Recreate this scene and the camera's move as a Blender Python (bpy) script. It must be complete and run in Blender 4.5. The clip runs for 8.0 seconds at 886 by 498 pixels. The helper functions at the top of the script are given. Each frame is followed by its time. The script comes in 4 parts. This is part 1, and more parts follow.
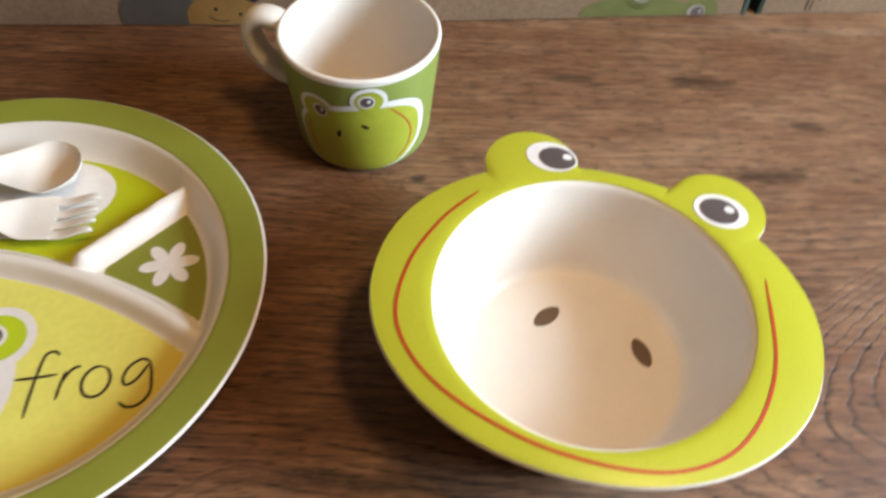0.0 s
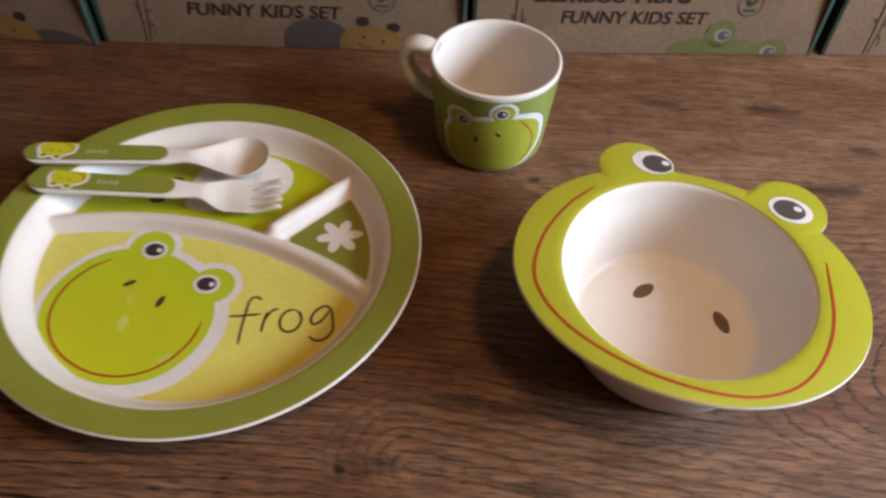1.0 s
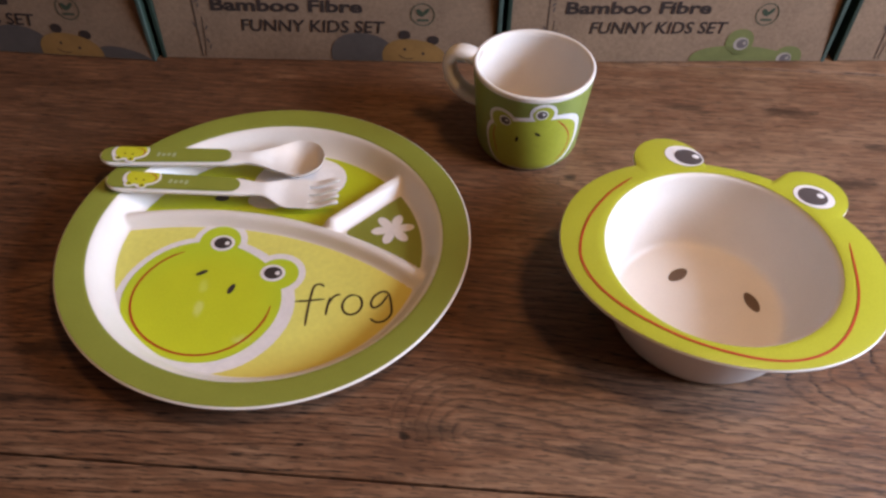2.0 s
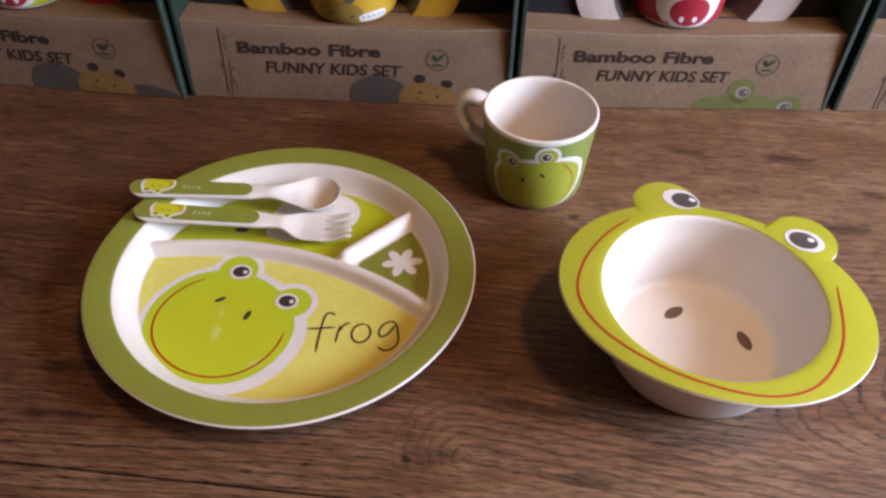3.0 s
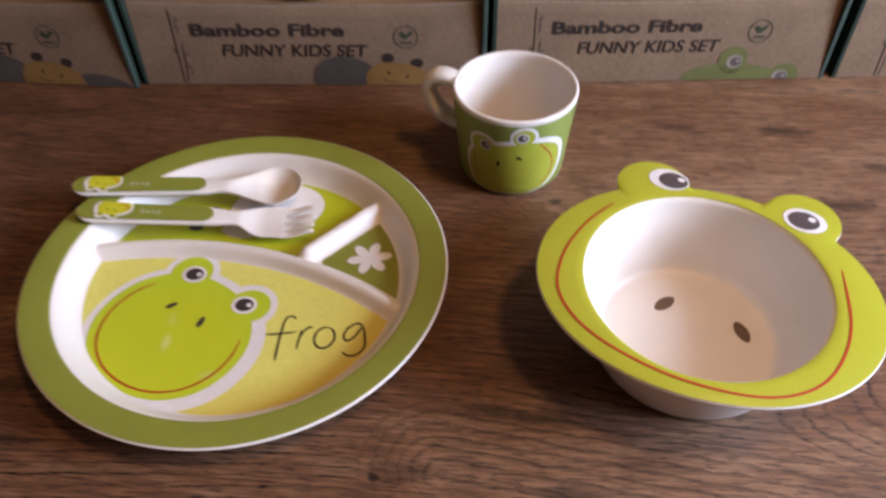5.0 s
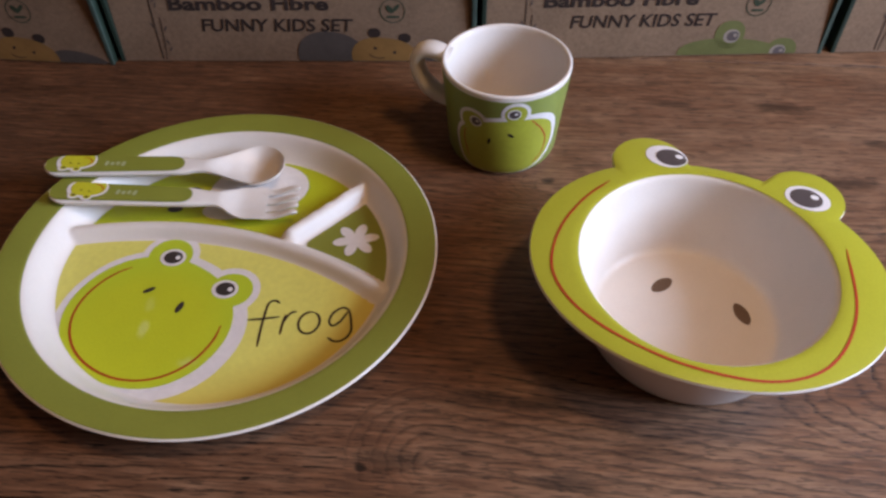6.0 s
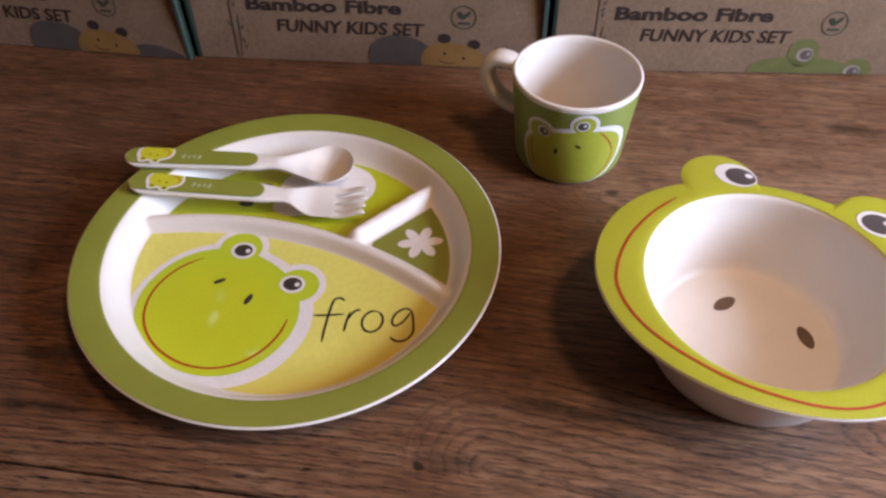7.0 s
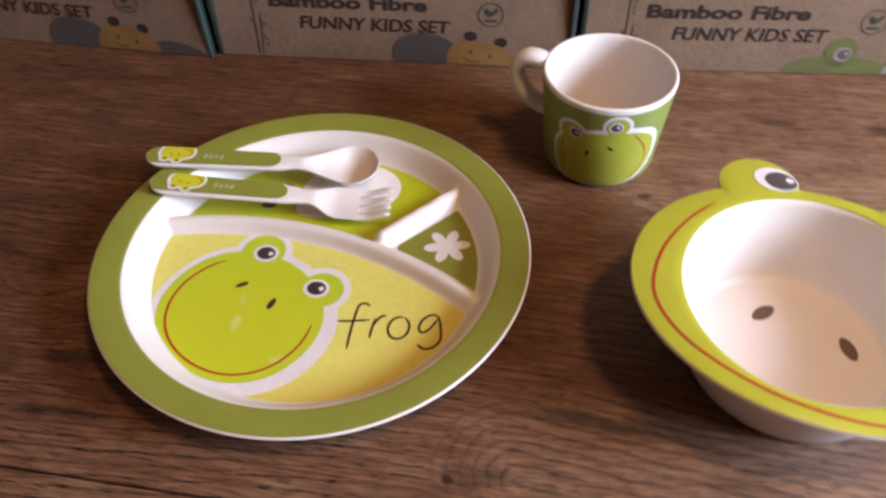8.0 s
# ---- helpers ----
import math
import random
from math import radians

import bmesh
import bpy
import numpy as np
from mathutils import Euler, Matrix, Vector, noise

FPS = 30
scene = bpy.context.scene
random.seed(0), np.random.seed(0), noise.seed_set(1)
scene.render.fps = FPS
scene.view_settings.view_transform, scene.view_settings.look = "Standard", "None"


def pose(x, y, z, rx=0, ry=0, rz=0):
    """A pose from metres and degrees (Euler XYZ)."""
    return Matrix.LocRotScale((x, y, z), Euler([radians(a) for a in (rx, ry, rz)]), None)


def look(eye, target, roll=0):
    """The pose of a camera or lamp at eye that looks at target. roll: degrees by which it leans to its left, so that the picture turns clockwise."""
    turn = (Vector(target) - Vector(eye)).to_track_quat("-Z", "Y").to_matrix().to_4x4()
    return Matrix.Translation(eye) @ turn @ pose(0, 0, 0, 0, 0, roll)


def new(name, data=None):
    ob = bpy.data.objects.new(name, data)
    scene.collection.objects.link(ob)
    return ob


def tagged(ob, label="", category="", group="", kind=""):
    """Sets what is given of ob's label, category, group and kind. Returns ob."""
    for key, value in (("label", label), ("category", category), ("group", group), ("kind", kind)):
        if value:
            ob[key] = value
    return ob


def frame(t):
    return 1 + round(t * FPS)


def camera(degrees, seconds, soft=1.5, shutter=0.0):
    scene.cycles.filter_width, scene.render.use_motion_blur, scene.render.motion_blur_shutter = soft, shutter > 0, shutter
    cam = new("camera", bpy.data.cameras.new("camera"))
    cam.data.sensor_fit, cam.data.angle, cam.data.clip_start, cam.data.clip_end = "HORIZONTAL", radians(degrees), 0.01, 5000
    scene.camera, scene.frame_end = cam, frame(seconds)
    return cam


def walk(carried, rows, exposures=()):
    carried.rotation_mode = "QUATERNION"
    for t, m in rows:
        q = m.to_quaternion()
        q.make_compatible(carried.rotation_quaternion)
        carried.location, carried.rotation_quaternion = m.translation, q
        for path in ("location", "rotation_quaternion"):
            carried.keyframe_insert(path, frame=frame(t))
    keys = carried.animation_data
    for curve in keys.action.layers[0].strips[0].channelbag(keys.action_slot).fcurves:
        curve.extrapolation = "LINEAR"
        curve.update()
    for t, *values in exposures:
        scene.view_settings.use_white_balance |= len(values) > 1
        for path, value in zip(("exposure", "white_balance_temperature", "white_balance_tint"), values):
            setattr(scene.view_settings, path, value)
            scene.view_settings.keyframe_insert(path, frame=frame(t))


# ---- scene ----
cam = camera(59.8, 8.0, soft=2.6, shutter=0.5)
PATH = [
    (0, (0.0098, 0.0041, 0.2999), (0.0477, 0.3739, -0.1711), 3.43),
    (0.1, (0.0096, -0.0011, 0.3010), (0.0411, 0.3666, -0.1721), 1.69),
    (0.2, (0.0056, -0.0064, 0.3032), (0.0351, 0.3630, -0.1687), 1.72),
    (0.3, (0.0013, -0.0121, 0.3060), (0.0287, 0.3590, -0.1647), 1.74),
    (0.4, (-0.0035, -0.0186, 0.3098), (0.0217, 0.3543, -0.1596), 1.77),
    (0.5, (-0.0125, -0.0239, 0.3172), (0.0144, 0.3509, -0.1505), 3.40),
    (0.6, (-0.0153, -0.0346, 0.3210), (0.0052, 0.3424, -0.1453), 1.84),
    (0.7, (-0.0219, -0.0441, 0.3281), (-0.0040, 0.3352, -0.1364), 1.86),
    (0.8, (-0.0286, -0.0539, 0.3355), (-0.0136, 0.3281, -0.1270), 1.83),
    (0.9, (-0.0350, -0.0636, 0.3424), (-0.0233, 0.3214, -0.1176), 1.72),
    (1, (-0.0399, -0.0713, 0.3508), (-0.0335, 0.3170, -0.1065), 2.29),
    (1.1, (-0.0449, -0.0812, 0.3525), (-0.0414, 0.3115, -0.1011), 1.21),
    (1.2, (-0.0485, -0.0886, 0.3553), (-0.0493, 0.3082, -0.0948), 0.85),
    (1.3, (-0.0516, -0.0947, 0.3571), (-0.0562, 0.3056, -0.0898), 0.52),
    (1.4, (-0.0546, -0.0994, 0.3580), (-0.0619, 0.3034, -0.0867), 0.28),
    (1.5, (-0.0580, -0.1009, 0.3613), (-0.0667, 0.3019, -0.0833), 1.05),
    (1.6, (-0.0610, -0.1043, 0.3586), (-0.0637, 0.2982, -0.0864), 0.64),
    (1.7, (-0.0605, -0.1047, 0.3606), (-0.0613, 0.2970, -0.0851), 1.63),
    (1.8, (-0.0637, -0.1068, 0.3597), (-0.0612, 0.2947, -0.0862), 1.07),
    (1.9, (-0.0643, -0.1085, 0.3609), (-0.0626, 0.2936, -0.0844), 1.04),
    (2, (-0.0648, -0.1106, 0.3623), (-0.0642, 0.2926, -0.0821), 0.99),
    (2.1, (-0.0651, -0.1128, 0.3640), (-0.0659, 0.2918, -0.0791), 0.92),
    (2.2, (-0.0654, -0.1152, 0.3658), (-0.0679, 0.2910, -0.0757), 0.85),
    (2.3, (-0.0656, -0.1177, 0.3676), (-0.0697, 0.2905, -0.0721), 0.77),
    (2.4, (-0.0657, -0.1201, 0.3694), (-0.0715, 0.2903, -0.0682), 0.70),
    (2.5, (-0.0658, -0.1225, 0.3711), (-0.0731, 0.2903, -0.0643), 0.64),
    (2.6, (-0.0659, -0.1248, 0.3726), (-0.0744, 0.2906, -0.0603), 0.59),
    (2.7, (-0.0659, -0.1268, 0.3738), (-0.0751, 0.2913, -0.0564), 0.57),
    (2.8, (-0.0595, -0.1261, 0.3794), (-0.0770, 0.2922, -0.0504), 0.65),
    (2.9, (-0.0652, -0.1298, 0.3751), (-0.0733, 0.2939, -0.0496), 0.72),
    (3, (-0.0569, -0.1282, 0.3790), (-0.0716, 0.2951, -0.0459), 0.84),
    (3.1, (-0.0623, -0.1303, 0.3755), (-0.0679, 0.2954, -0.0473), 0.65),
    (3.2, (-0.0611, -0.1303, 0.3757), (-0.0662, 0.2957, -0.0468), 0.37),
    (3.3, (-0.0601, -0.1301, 0.3758), (-0.0648, 0.2961, -0.0465), 0.04),
    (3.4, (-0.0593, -0.1300, 0.3760), (-0.0634, 0.2962, -0.0463), -0.26),
    (3.5, (-0.0521, -0.1276, 0.3797), (-0.0636, 0.2969, -0.0442), -0.43),
    (3.6, (-0.0581, -0.1296, 0.3759), (-0.0604, 0.2968, -0.0462), -0.56),
    (3.7, (-0.0575, -0.1292, 0.3757), (-0.0589, 0.2974, -0.0462), -0.59),
    (3.8, (-0.0569, -0.1286, 0.3752), (-0.0577, 0.2981, -0.0466), -0.58),
    (3.9, (-0.0559, -0.1275, 0.3746), (-0.0562, 0.2993, -0.0471), -0.56),
    (4, (-0.0478, -0.1236, 0.3776), (-0.0567, 0.3015, -0.0457), -0.57),
    (4.1, (-0.0529, -0.1234, 0.3724), (-0.0530, 0.3031, -0.0496), -0.56),
    (4.2, (-0.0510, -0.1207, 0.3710), (-0.0511, 0.3049, -0.0519), -0.56),
    (4.3, (-0.0491, -0.1179, 0.3696), (-0.0493, 0.3065, -0.0545), -0.58),
    (4.4, (-0.0476, -0.1155, 0.3684), (-0.0481, 0.3077, -0.0569), -0.61),
    (4.5, (-0.0413, -0.1110, 0.3708), (-0.0497, 0.3096, -0.0570), -0.58),
    (4.6, (-0.0466, -0.1127, 0.3668), (-0.0483, 0.3091, -0.0599), -0.75),
    (4.7, (-0.0465, -0.1117, 0.3657), (-0.0494, 0.3097, -0.0614), -0.84),
    (4.8, (-0.0465, -0.1095, 0.3633), (-0.0506, 0.3110, -0.0647), -0.94),
    (4.9, (-0.0464, -0.1050, 0.3587), (-0.0515, 0.3137, -0.0710), -1.00),
    (5, (-0.0404, -0.0945, 0.3548), (-0.0539, 0.3189, -0.0798), -0.99),
    (5.1, (-0.0379, -0.0862, 0.3411), (-0.0411, 0.3232, -0.0975), -0.77),
    (5.2, (-0.0243, -0.0769, 0.3390), (-0.0330, 0.3266, -0.1050), -0.36),
    (5.3, (-0.0300, -0.0803, 0.3359), (-0.0309, 0.3247, -0.1068), -0.49),
    (5.4, (-0.0307, -0.0806, 0.3363), (-0.0317, 0.3243, -0.1065), -0.48),
    (5.5, (-0.0317, -0.0810, 0.3369), (-0.0328, 0.3238, -0.1060), -0.48),
    (5.6, (-0.0331, -0.0815, 0.3376), (-0.0346, 0.3232, -0.1053), -0.48),
    (5.7, (-0.0347, -0.0821, 0.3383), (-0.0367, 0.3226, -0.1046), -0.48),
    (5.8, (-0.0365, -0.0827, 0.3391), (-0.0393, 0.3220, -0.1038), -0.47),
    (5.9, (-0.0384, -0.0834, 0.3399), (-0.0424, 0.3213, -0.1030), -0.48),
    (6, (-0.0405, -0.0840, 0.3406), (-0.0459, 0.3207, -0.1023), -0.48),
    (6.1, (-0.0425, -0.0846, 0.3412), (-0.0497, 0.3200, -0.1018), -0.47),
    (6.2, (-0.0445, -0.0851, 0.3416), (-0.0540, 0.3193, -0.1015), -0.49),
    (6.3, (-0.0408, -0.0836, 0.3444), (-0.0605, 0.3195, -0.0995), -0.44),
    (6.4, (-0.0481, -0.0857, 0.3416), (-0.0644, 0.3173, -0.1026), -0.62),
    (6.5, (-0.0451, -0.0845, 0.3442), (-0.0724, 0.3166, -0.1012), -0.69),
    (6.6, (-0.0514, -0.0864, 0.3419), (-0.0762, 0.3159, -0.1025), -0.99),
    (6.7, (-0.0530, -0.0870, 0.3425), (-0.0804, 0.3162, -0.1010), -1.05),
    (6.8, (-0.0547, -0.0876, 0.3433), (-0.0838, 0.3168, -0.0990), -1.03),
    (6.9, (-0.0566, -0.0882, 0.3440), (-0.0867, 0.3171, -0.0974), -0.98),
    (7, (-0.0524, -0.0869, 0.3477), (-0.0911, 0.3166, -0.0948), -0.99),
    (7.1, (-0.0606, -0.0895, 0.3442), (-0.0915, 0.3161, -0.0969), -0.91),
    (7.2, (-0.0627, -0.0900, 0.3439), (-0.0938, 0.3155, -0.0972), -0.91),
    (7.3, (-0.0646, -0.0904, 0.3435), (-0.0958, 0.3150, -0.0977), -0.93),
    (7.4, (-0.0660, -0.0907, 0.3430), (-0.0975, 0.3145, -0.0984), -0.96),
    (7.5, (-0.0616, -0.0890, 0.3452), (-0.1007, 0.3142, -0.0974), -0.97),
    (7.6, (-0.0671, -0.0901, 0.3418), (-0.1003, 0.3144, -0.1001), -1.09),
    (7.7, (-0.0673, -0.0881, 0.3412), (-0.1020, 0.3159, -0.1011), -1.20),
    (7.8, (-0.0674, -0.0852, 0.3405), (-0.1041, 0.3183, -0.1021), -1.34),
    (7.9, (-0.0674, -0.0817, 0.3399), (-0.1063, 0.3212, -0.1030), -1.50),
    (8, (-0.0624, -0.0760, 0.3416), (-0.1105, 0.3246, -0.1025), -1.56),
]
# plan units to metres
U = 0.92
EXPOSURES = [(0.0, 0.66, 7450, -3), (0.5, 0.65, 7500, -1), (1.0, 0.15, 7500, 6), (1.5, 0.21, 7150, 11), (3.0, 0.42, 7050, 13), (3.5, 0.41, 7000, 13), (4.5, 0.40, 6900, 12), (5.2, 0.40, 6950, 13),
             (6.5, -0.14, 6750, 12), (7.0, 0.37, 6950, 14), (7.5, 0.59, 7000, 14), (8.0, 0.62, 7000, 14)]
walk(cam, [(t, look(eye, target, roll)) for t, eye, target, roll in PATH], EXPOSURES)

# ---------------------------------------------------------------- light
world = bpy.data.worlds.new("world")
scene.world = world
world.use_nodes = True
wn = world.node_tree
sky = wn.nodes.new("ShaderNodeTexSky")
sky.sky_type, sky.sun_disc = "NISHITA", False
sky.sun_elevation, sky.sun_rotation = radians(38), radians(110)
wn.links.new(sky.outputs[0], wn.nodes["Background"].inputs[0])
wn.nodes["Background"].inputs[1].default_value = 0.1

WALL_X, WALL_Y0, WALL_Y1, WALL_XL = 1.00, -2.1, 0.9, -2.2
WIN_Y, WIN_Z, WIN_W, WIN_H = -0.02, 0.52, 0.60, 0.64
lamp = new("window_daylight", bpy.data.lights.new("window_daylight", "AREA"))
lamp.data.shape, lamp.data.size, lamp.data.size_y = "RECTANGLE", WIN_W, WIN_H
lamp.data.energy, lamp.data.color = 30.5, (0.69, 0.92, 1.38)
lamp.matrix_world = look((WALL_X * U + 0.12, WIN_Y, WIN_Z), (0, WIN_Y, WIN_Z))

# the warm ceiling lamp, whose short shadows lie beside the bowl and the mug
LAMP_X, LAMP_Y, LAMP_Z = 0.50, -0.04, 1.48
bulb = new("ceiling_lamp_light", bpy.data.lights.new("ceiling_lamp_light", "AREA"))
bulb.data.shape, bulb.data.size = "DISK", 0.26
bulb.data.energy, bulb.data.color = 6.6, (1.0, 0.64, 0.33)
bulb.matrix_world = look((LAMP_X, LAMP_Y, LAMP_Z), (LAMP_X, LAMP_Y, 0))


# ---------------------------------------------------------------- materials
def mat(name, color, rough=0.5, vary=0.08, scale=30.0, bump=0.0, bump_scale=300.0, spec=0.5, stretch=(1, 1, 1), metal=0.0, coat=0.0, second=None, fine=0.04):
    """A painted, moulded or paper surface: broad and fine variation of one colour, with fine relief."""
    m = bpy.data.materials.new(name)
    m.use_nodes = True
    nt = m.node_tree
    b = nt.nodes["Principled BSDF"]
    b.inputs["Metallic"].default_value = metal
    b.inputs["Specular IOR Level"].default_value = spec
    b.inputs["Coat Weight"].default_value = coat
    b.inputs["Coat Roughness"].default_value = 0.2
    tc = nt.nodes.new("ShaderNodeTexCoord")
    mp = nt.nodes.new("ShaderNodeMapping")
    mp.inputs["Scale"].default_value = stretch
    nt.links.new(tc.outputs["Object"], mp.inputs[0])
    n1, n2 = nt.nodes.new("ShaderNodeTexNoise"), nt.nodes.new("ShaderNodeTexNoise")
    n1.inputs["Scale"].default_value, n1.inputs["Detail"].default_value = scale, 4
    n2.inputs["Scale"].default_value, n2.inputs["Detail"].default_value = bump_scale, 3
    for n in (n1, n2):
        nt.links.new(mp.outputs[0], n.inputs["Vector"])
    ramp = nt.nodes.new("ShaderNodeValToRGB")
    c2 = second or tuple(c * (1 - 2 * vary) for c in color)
    ramp.color_ramp.elements[0].position, ramp.color_ramp.elements[1].position = 0.3, 0.7
    ramp.color_ramp.elements[0].color, ramp.color_ramp.elements[1].color = (*c2, 1), (*color, 1)
    nt.links.new(n1.outputs[0], ramp.inputs[0])
    mix = nt.nodes.new("ShaderNodeMix")
    mix.data_type, mix.blend_type = "RGBA", "MULTIPLY"
    mix.inputs[0].default_value = 1.0
    r2 = nt.nodes.new("ShaderNodeMapRange")
    r2.inputs["From Min"].default_value, r2.inputs["From Max"].default_value = 0.3, 0.7
    r2.inputs["To Min"].default_value, r2.inputs["To Max"].default_value = 1 - 2 * fine, 1.0
    nt.links.new(n2.outputs[0], r2.inputs[0])
    nt.links.new(ramp.outputs[0], mix.inputs[6])
    nt.links.new(r2.outputs[0], mix.inputs[7])
    nt.links.new(mix.outputs[2], b.inputs["Base Color"])
    rr = nt.nodes.new("ShaderNodeMapRange")
    rr.inputs["To Min"].default_value, rr.inputs["To Max"].default_value = rough - 0.06, rough + 0.06
    nt.links.new(n1.outputs[0], rr.inputs[0])
    nt.links.new(rr.outputs[0], b.inputs["Roughness"])
    if bump:
        bp = nt.nodes.new("ShaderNodeBump")
        bp.inputs["Strength"].default_value, bp.inputs["Distance"].default_value = 1.0, bump
        nt.links.new(n2.outputs[0], bp.inputs["Height"])
        nt.links.new(bp.outputs[0], b.inputs["Normal"])
    return m


def wood(name):
    """Dark oak board: bent growth rings, fibres, pores and a few knots, with the grain along x."""
    m = bpy.data.materials.new(name)
    m.use_nodes = True
    nt = m.node_tree
    N, Lk = nt.nodes.new, nt.links.new
    b = nt.nodes["Principled BSDF"]
    tc = N("ShaderNodeTexCoord")

    def mapped(sx, sy, off=(0, 0, 0)):
        mp = N("ShaderNodeMapping")
        mp.inputs["Scale"].default_value, mp.inputs["Location"].default_value = (sx, sy, 1), off
        Lk(tc.outputs["Object"], mp.inputs[0])
        return mp.outputs[0]

    def noise_of(vec, detail=4, rough=0.55, scale=1.0):
        n = N("ShaderNodeTexNoise")
        n.inputs["Scale"].default_value, n.inputs["Detail"].default_value, n.inputs["Roughness"].default_value = scale, detail, rough
        Lk(vec, n.inputs["Vector"])
        return n.outputs[0]

    def calc(op, a, c=None, d=None):
        n = N("ShaderNodeMath")
        n.operation = op
        for i, v in enumerate((a, c, d)):
            if v is None:
                continue
            if isinstance(v, (int, float)):
                n.inputs[i].default_value = v
            else:
                Lk(v, n.inputs[i])
        return n.outputs[0]

    def ranged(v, a, c, lo, hi):
        n = N("ShaderNodeMapRange")
        n.interpolation_type = "SMOOTHSTEP"
        for i, x in zip(("From Min", "From Max", "To Min", "To Max"), (a, c, lo, hi)):
            n.inputs[i].default_value = x
        Lk(v, n.inputs[0])
        return n.outputs[0]

    sep = N("ShaderNodeSeparateXYZ")
    Lk(tc.outputs["Object"], sep.inputs[0])
    phase = calc("ADD", calc("MULTIPLY", sep.outputs[1], 165.0), calc("MULTIPLY", noise_of(mapped(1.5, 5.5), 2, 0.4), 11.0))
    phase = calc("ADD", phase, calc("MULTIPLY", noise_of(mapped(12, 60.0), 3, 0.5), 1.3))
    px, py = sep.outputs[0], sep.outputs[1]

    def bell(v, middle, width):
        u = calc("DIVIDE", calc("SUBTRACT", v, middle), width)
        return calc("POWER", 2.718, calc("MULTIPLY", calc("MULTIPLY", u, u), -1.0))

    # the grain of the front half slopes a little
    phase = calc("ADD", phase, calc("MULTIPLY", calc("MULTIPLY", calc("MAXIMUM", calc("ADD", px, 0.06), 0.0), 16.0), bell(py, 0.10, 0.07)))
    # knots bend the rings round them
    for kx, ky, wide, lift, slim in ((0.030, 0.300, 0.020, 6.5, 0.5), (-0.36, 0.19, 0.03, 5.0, 0.5), (0.36, 0.34, 0.04, 5.0, 0.5)):
        c, s = math.cos(radians(3.6)), math.sin(radians(3.6))
        kx, ky, wide = (c * kx - s * ky) * U, (s * kx + c * ky) * U, wide * U
        dx = calc("MULTIPLY", calc("SUBTRACT", px, kx), slim / wide)
        dy = calc("DIVIDE", calc("SUBTRACT", py, ky), wide)
        d2 = calc("ADD", calc("MULTIPLY", dx, dx), calc("MULTIPLY", dy, dy))
        phase = calc("ADD", phase, calc("MULTIPLY", calc("POWER", 2.718, calc("MULTIPLY", d2, -1.0)), lift))
    # two tongues of nested rings, their tips to the west: one long and close, one wide
    wobble = calc("MULTIPLY", noise_of(mapped(45, 110, (6, 1, 0)), 3, 0.6), 1.1)

    def instead(field, inside):
        return calc("ADD", calc("MULTIPLY", phase, calc("SUBTRACT", 1.0, inside)), calc("MULTIPLY", calc("ADD", field, wobble), inside))

    ax = calc("ADD", px, 0.055)
    ay = calc("ADD", calc("SUBTRACT", py, 0.085), calc("MULTIPLY", ax, 0.12))
    behind = calc("MINIMUM", ax, 0.0)
    reach = calc("SQRT", calc("ADD", calc("MULTIPLY", behind, behind), calc("MULTIPLY", ay, ay)))
    phase = instead(calc("DIVIDE", reach, 0.0066), calc("LESS_THAN", reach, 0.0425))
    bx = calc("SUBTRACT", px, 0.1228)
    by = calc("SUBTRACT", calc("SUBTRACT", py, 0.1351), calc("MULTIPLY", bx, 0.31))
    wide_reach = calc("SUBTRACT", bx, calc("DIVIDE", calc("MULTIPLY", by, by), 0.039))
    phase = instead(calc("DIVIDE", wide_reach, -0.0130), calc("MULTIPLY", calc("GREATER_THAN", wide_reach, -0.012), calc("LESS_THAN", bx, 0.2)))
    ring = calc("FRACT", phase)
    late = calc("MULTIPLY", ranged(ring, 0.60, 0.84, 0, 1), ranged(ring, 0.87, 0.97, 1, 0))
    dashes = noise_of(mapped(105, 420, (5, 9, 0)), 3, 0.6)
    late = calc("MULTIPLY", late, ranged(dashes, 0.36, 0.55, 0.32, 0.95))
    late = calc("MULTIPLY", late, ranged(noise_of(mapped(3.5, 8.0, (2, 8, 0)), 2, 0.5), 0.36, 0.56, 0.7, 1.0))
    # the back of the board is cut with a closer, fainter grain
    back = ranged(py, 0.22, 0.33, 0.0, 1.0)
    late = calc("MULTIPLY", calc("MULTIPLY", late, calc("SUBTRACT", 1.0, calc("MULTIPLY", back, 0.7))), calc("GREATER_THAN", reach, 0.0425))
    in_tongue = calc("MULTIPLY", calc("LESS_THAN", reach, 0.0425), calc("MULTIPLY", ranged(ay, -0.022, 0.004, 0.15, 1.0), ranged(ax, -0.04, 0.012, 0.5, 1.0)))
    line = calc("MULTIPLY", ranged(ring, 0.52, 0.84, 0, 1), ranged(ring, 0.86, 0.98, 1, 0))
    line = calc("MULTIPLY", calc("MULTIPLY", line, ranged(dashes, 0.36, 0.55, 0.4, 0.95)), in_tongue)
    fibres = noise_of(mapped(40, 380), 5, 0.65)
    pores = ranged(noise_of(mapped(95, 760, (3, 1, 0)), 2, 0.5), 0.55, 0.62, 0, 1)
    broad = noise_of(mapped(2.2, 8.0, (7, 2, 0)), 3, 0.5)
    patches = noise_of(mapped(15, 50.0, (1, 5, 0)), 4, 0.62)
    tone = N("ShaderNodeValToRGB")
    e = tone.color_ramp.elements
    e[0].position, e[1].position = 0.34, 0.68
    e[0].color, e[1].color = (*WOOD_DARK, 1), (*WOOD_LIGHT, 1)
    mid = tone.color_ramp.elements.new(0.5)
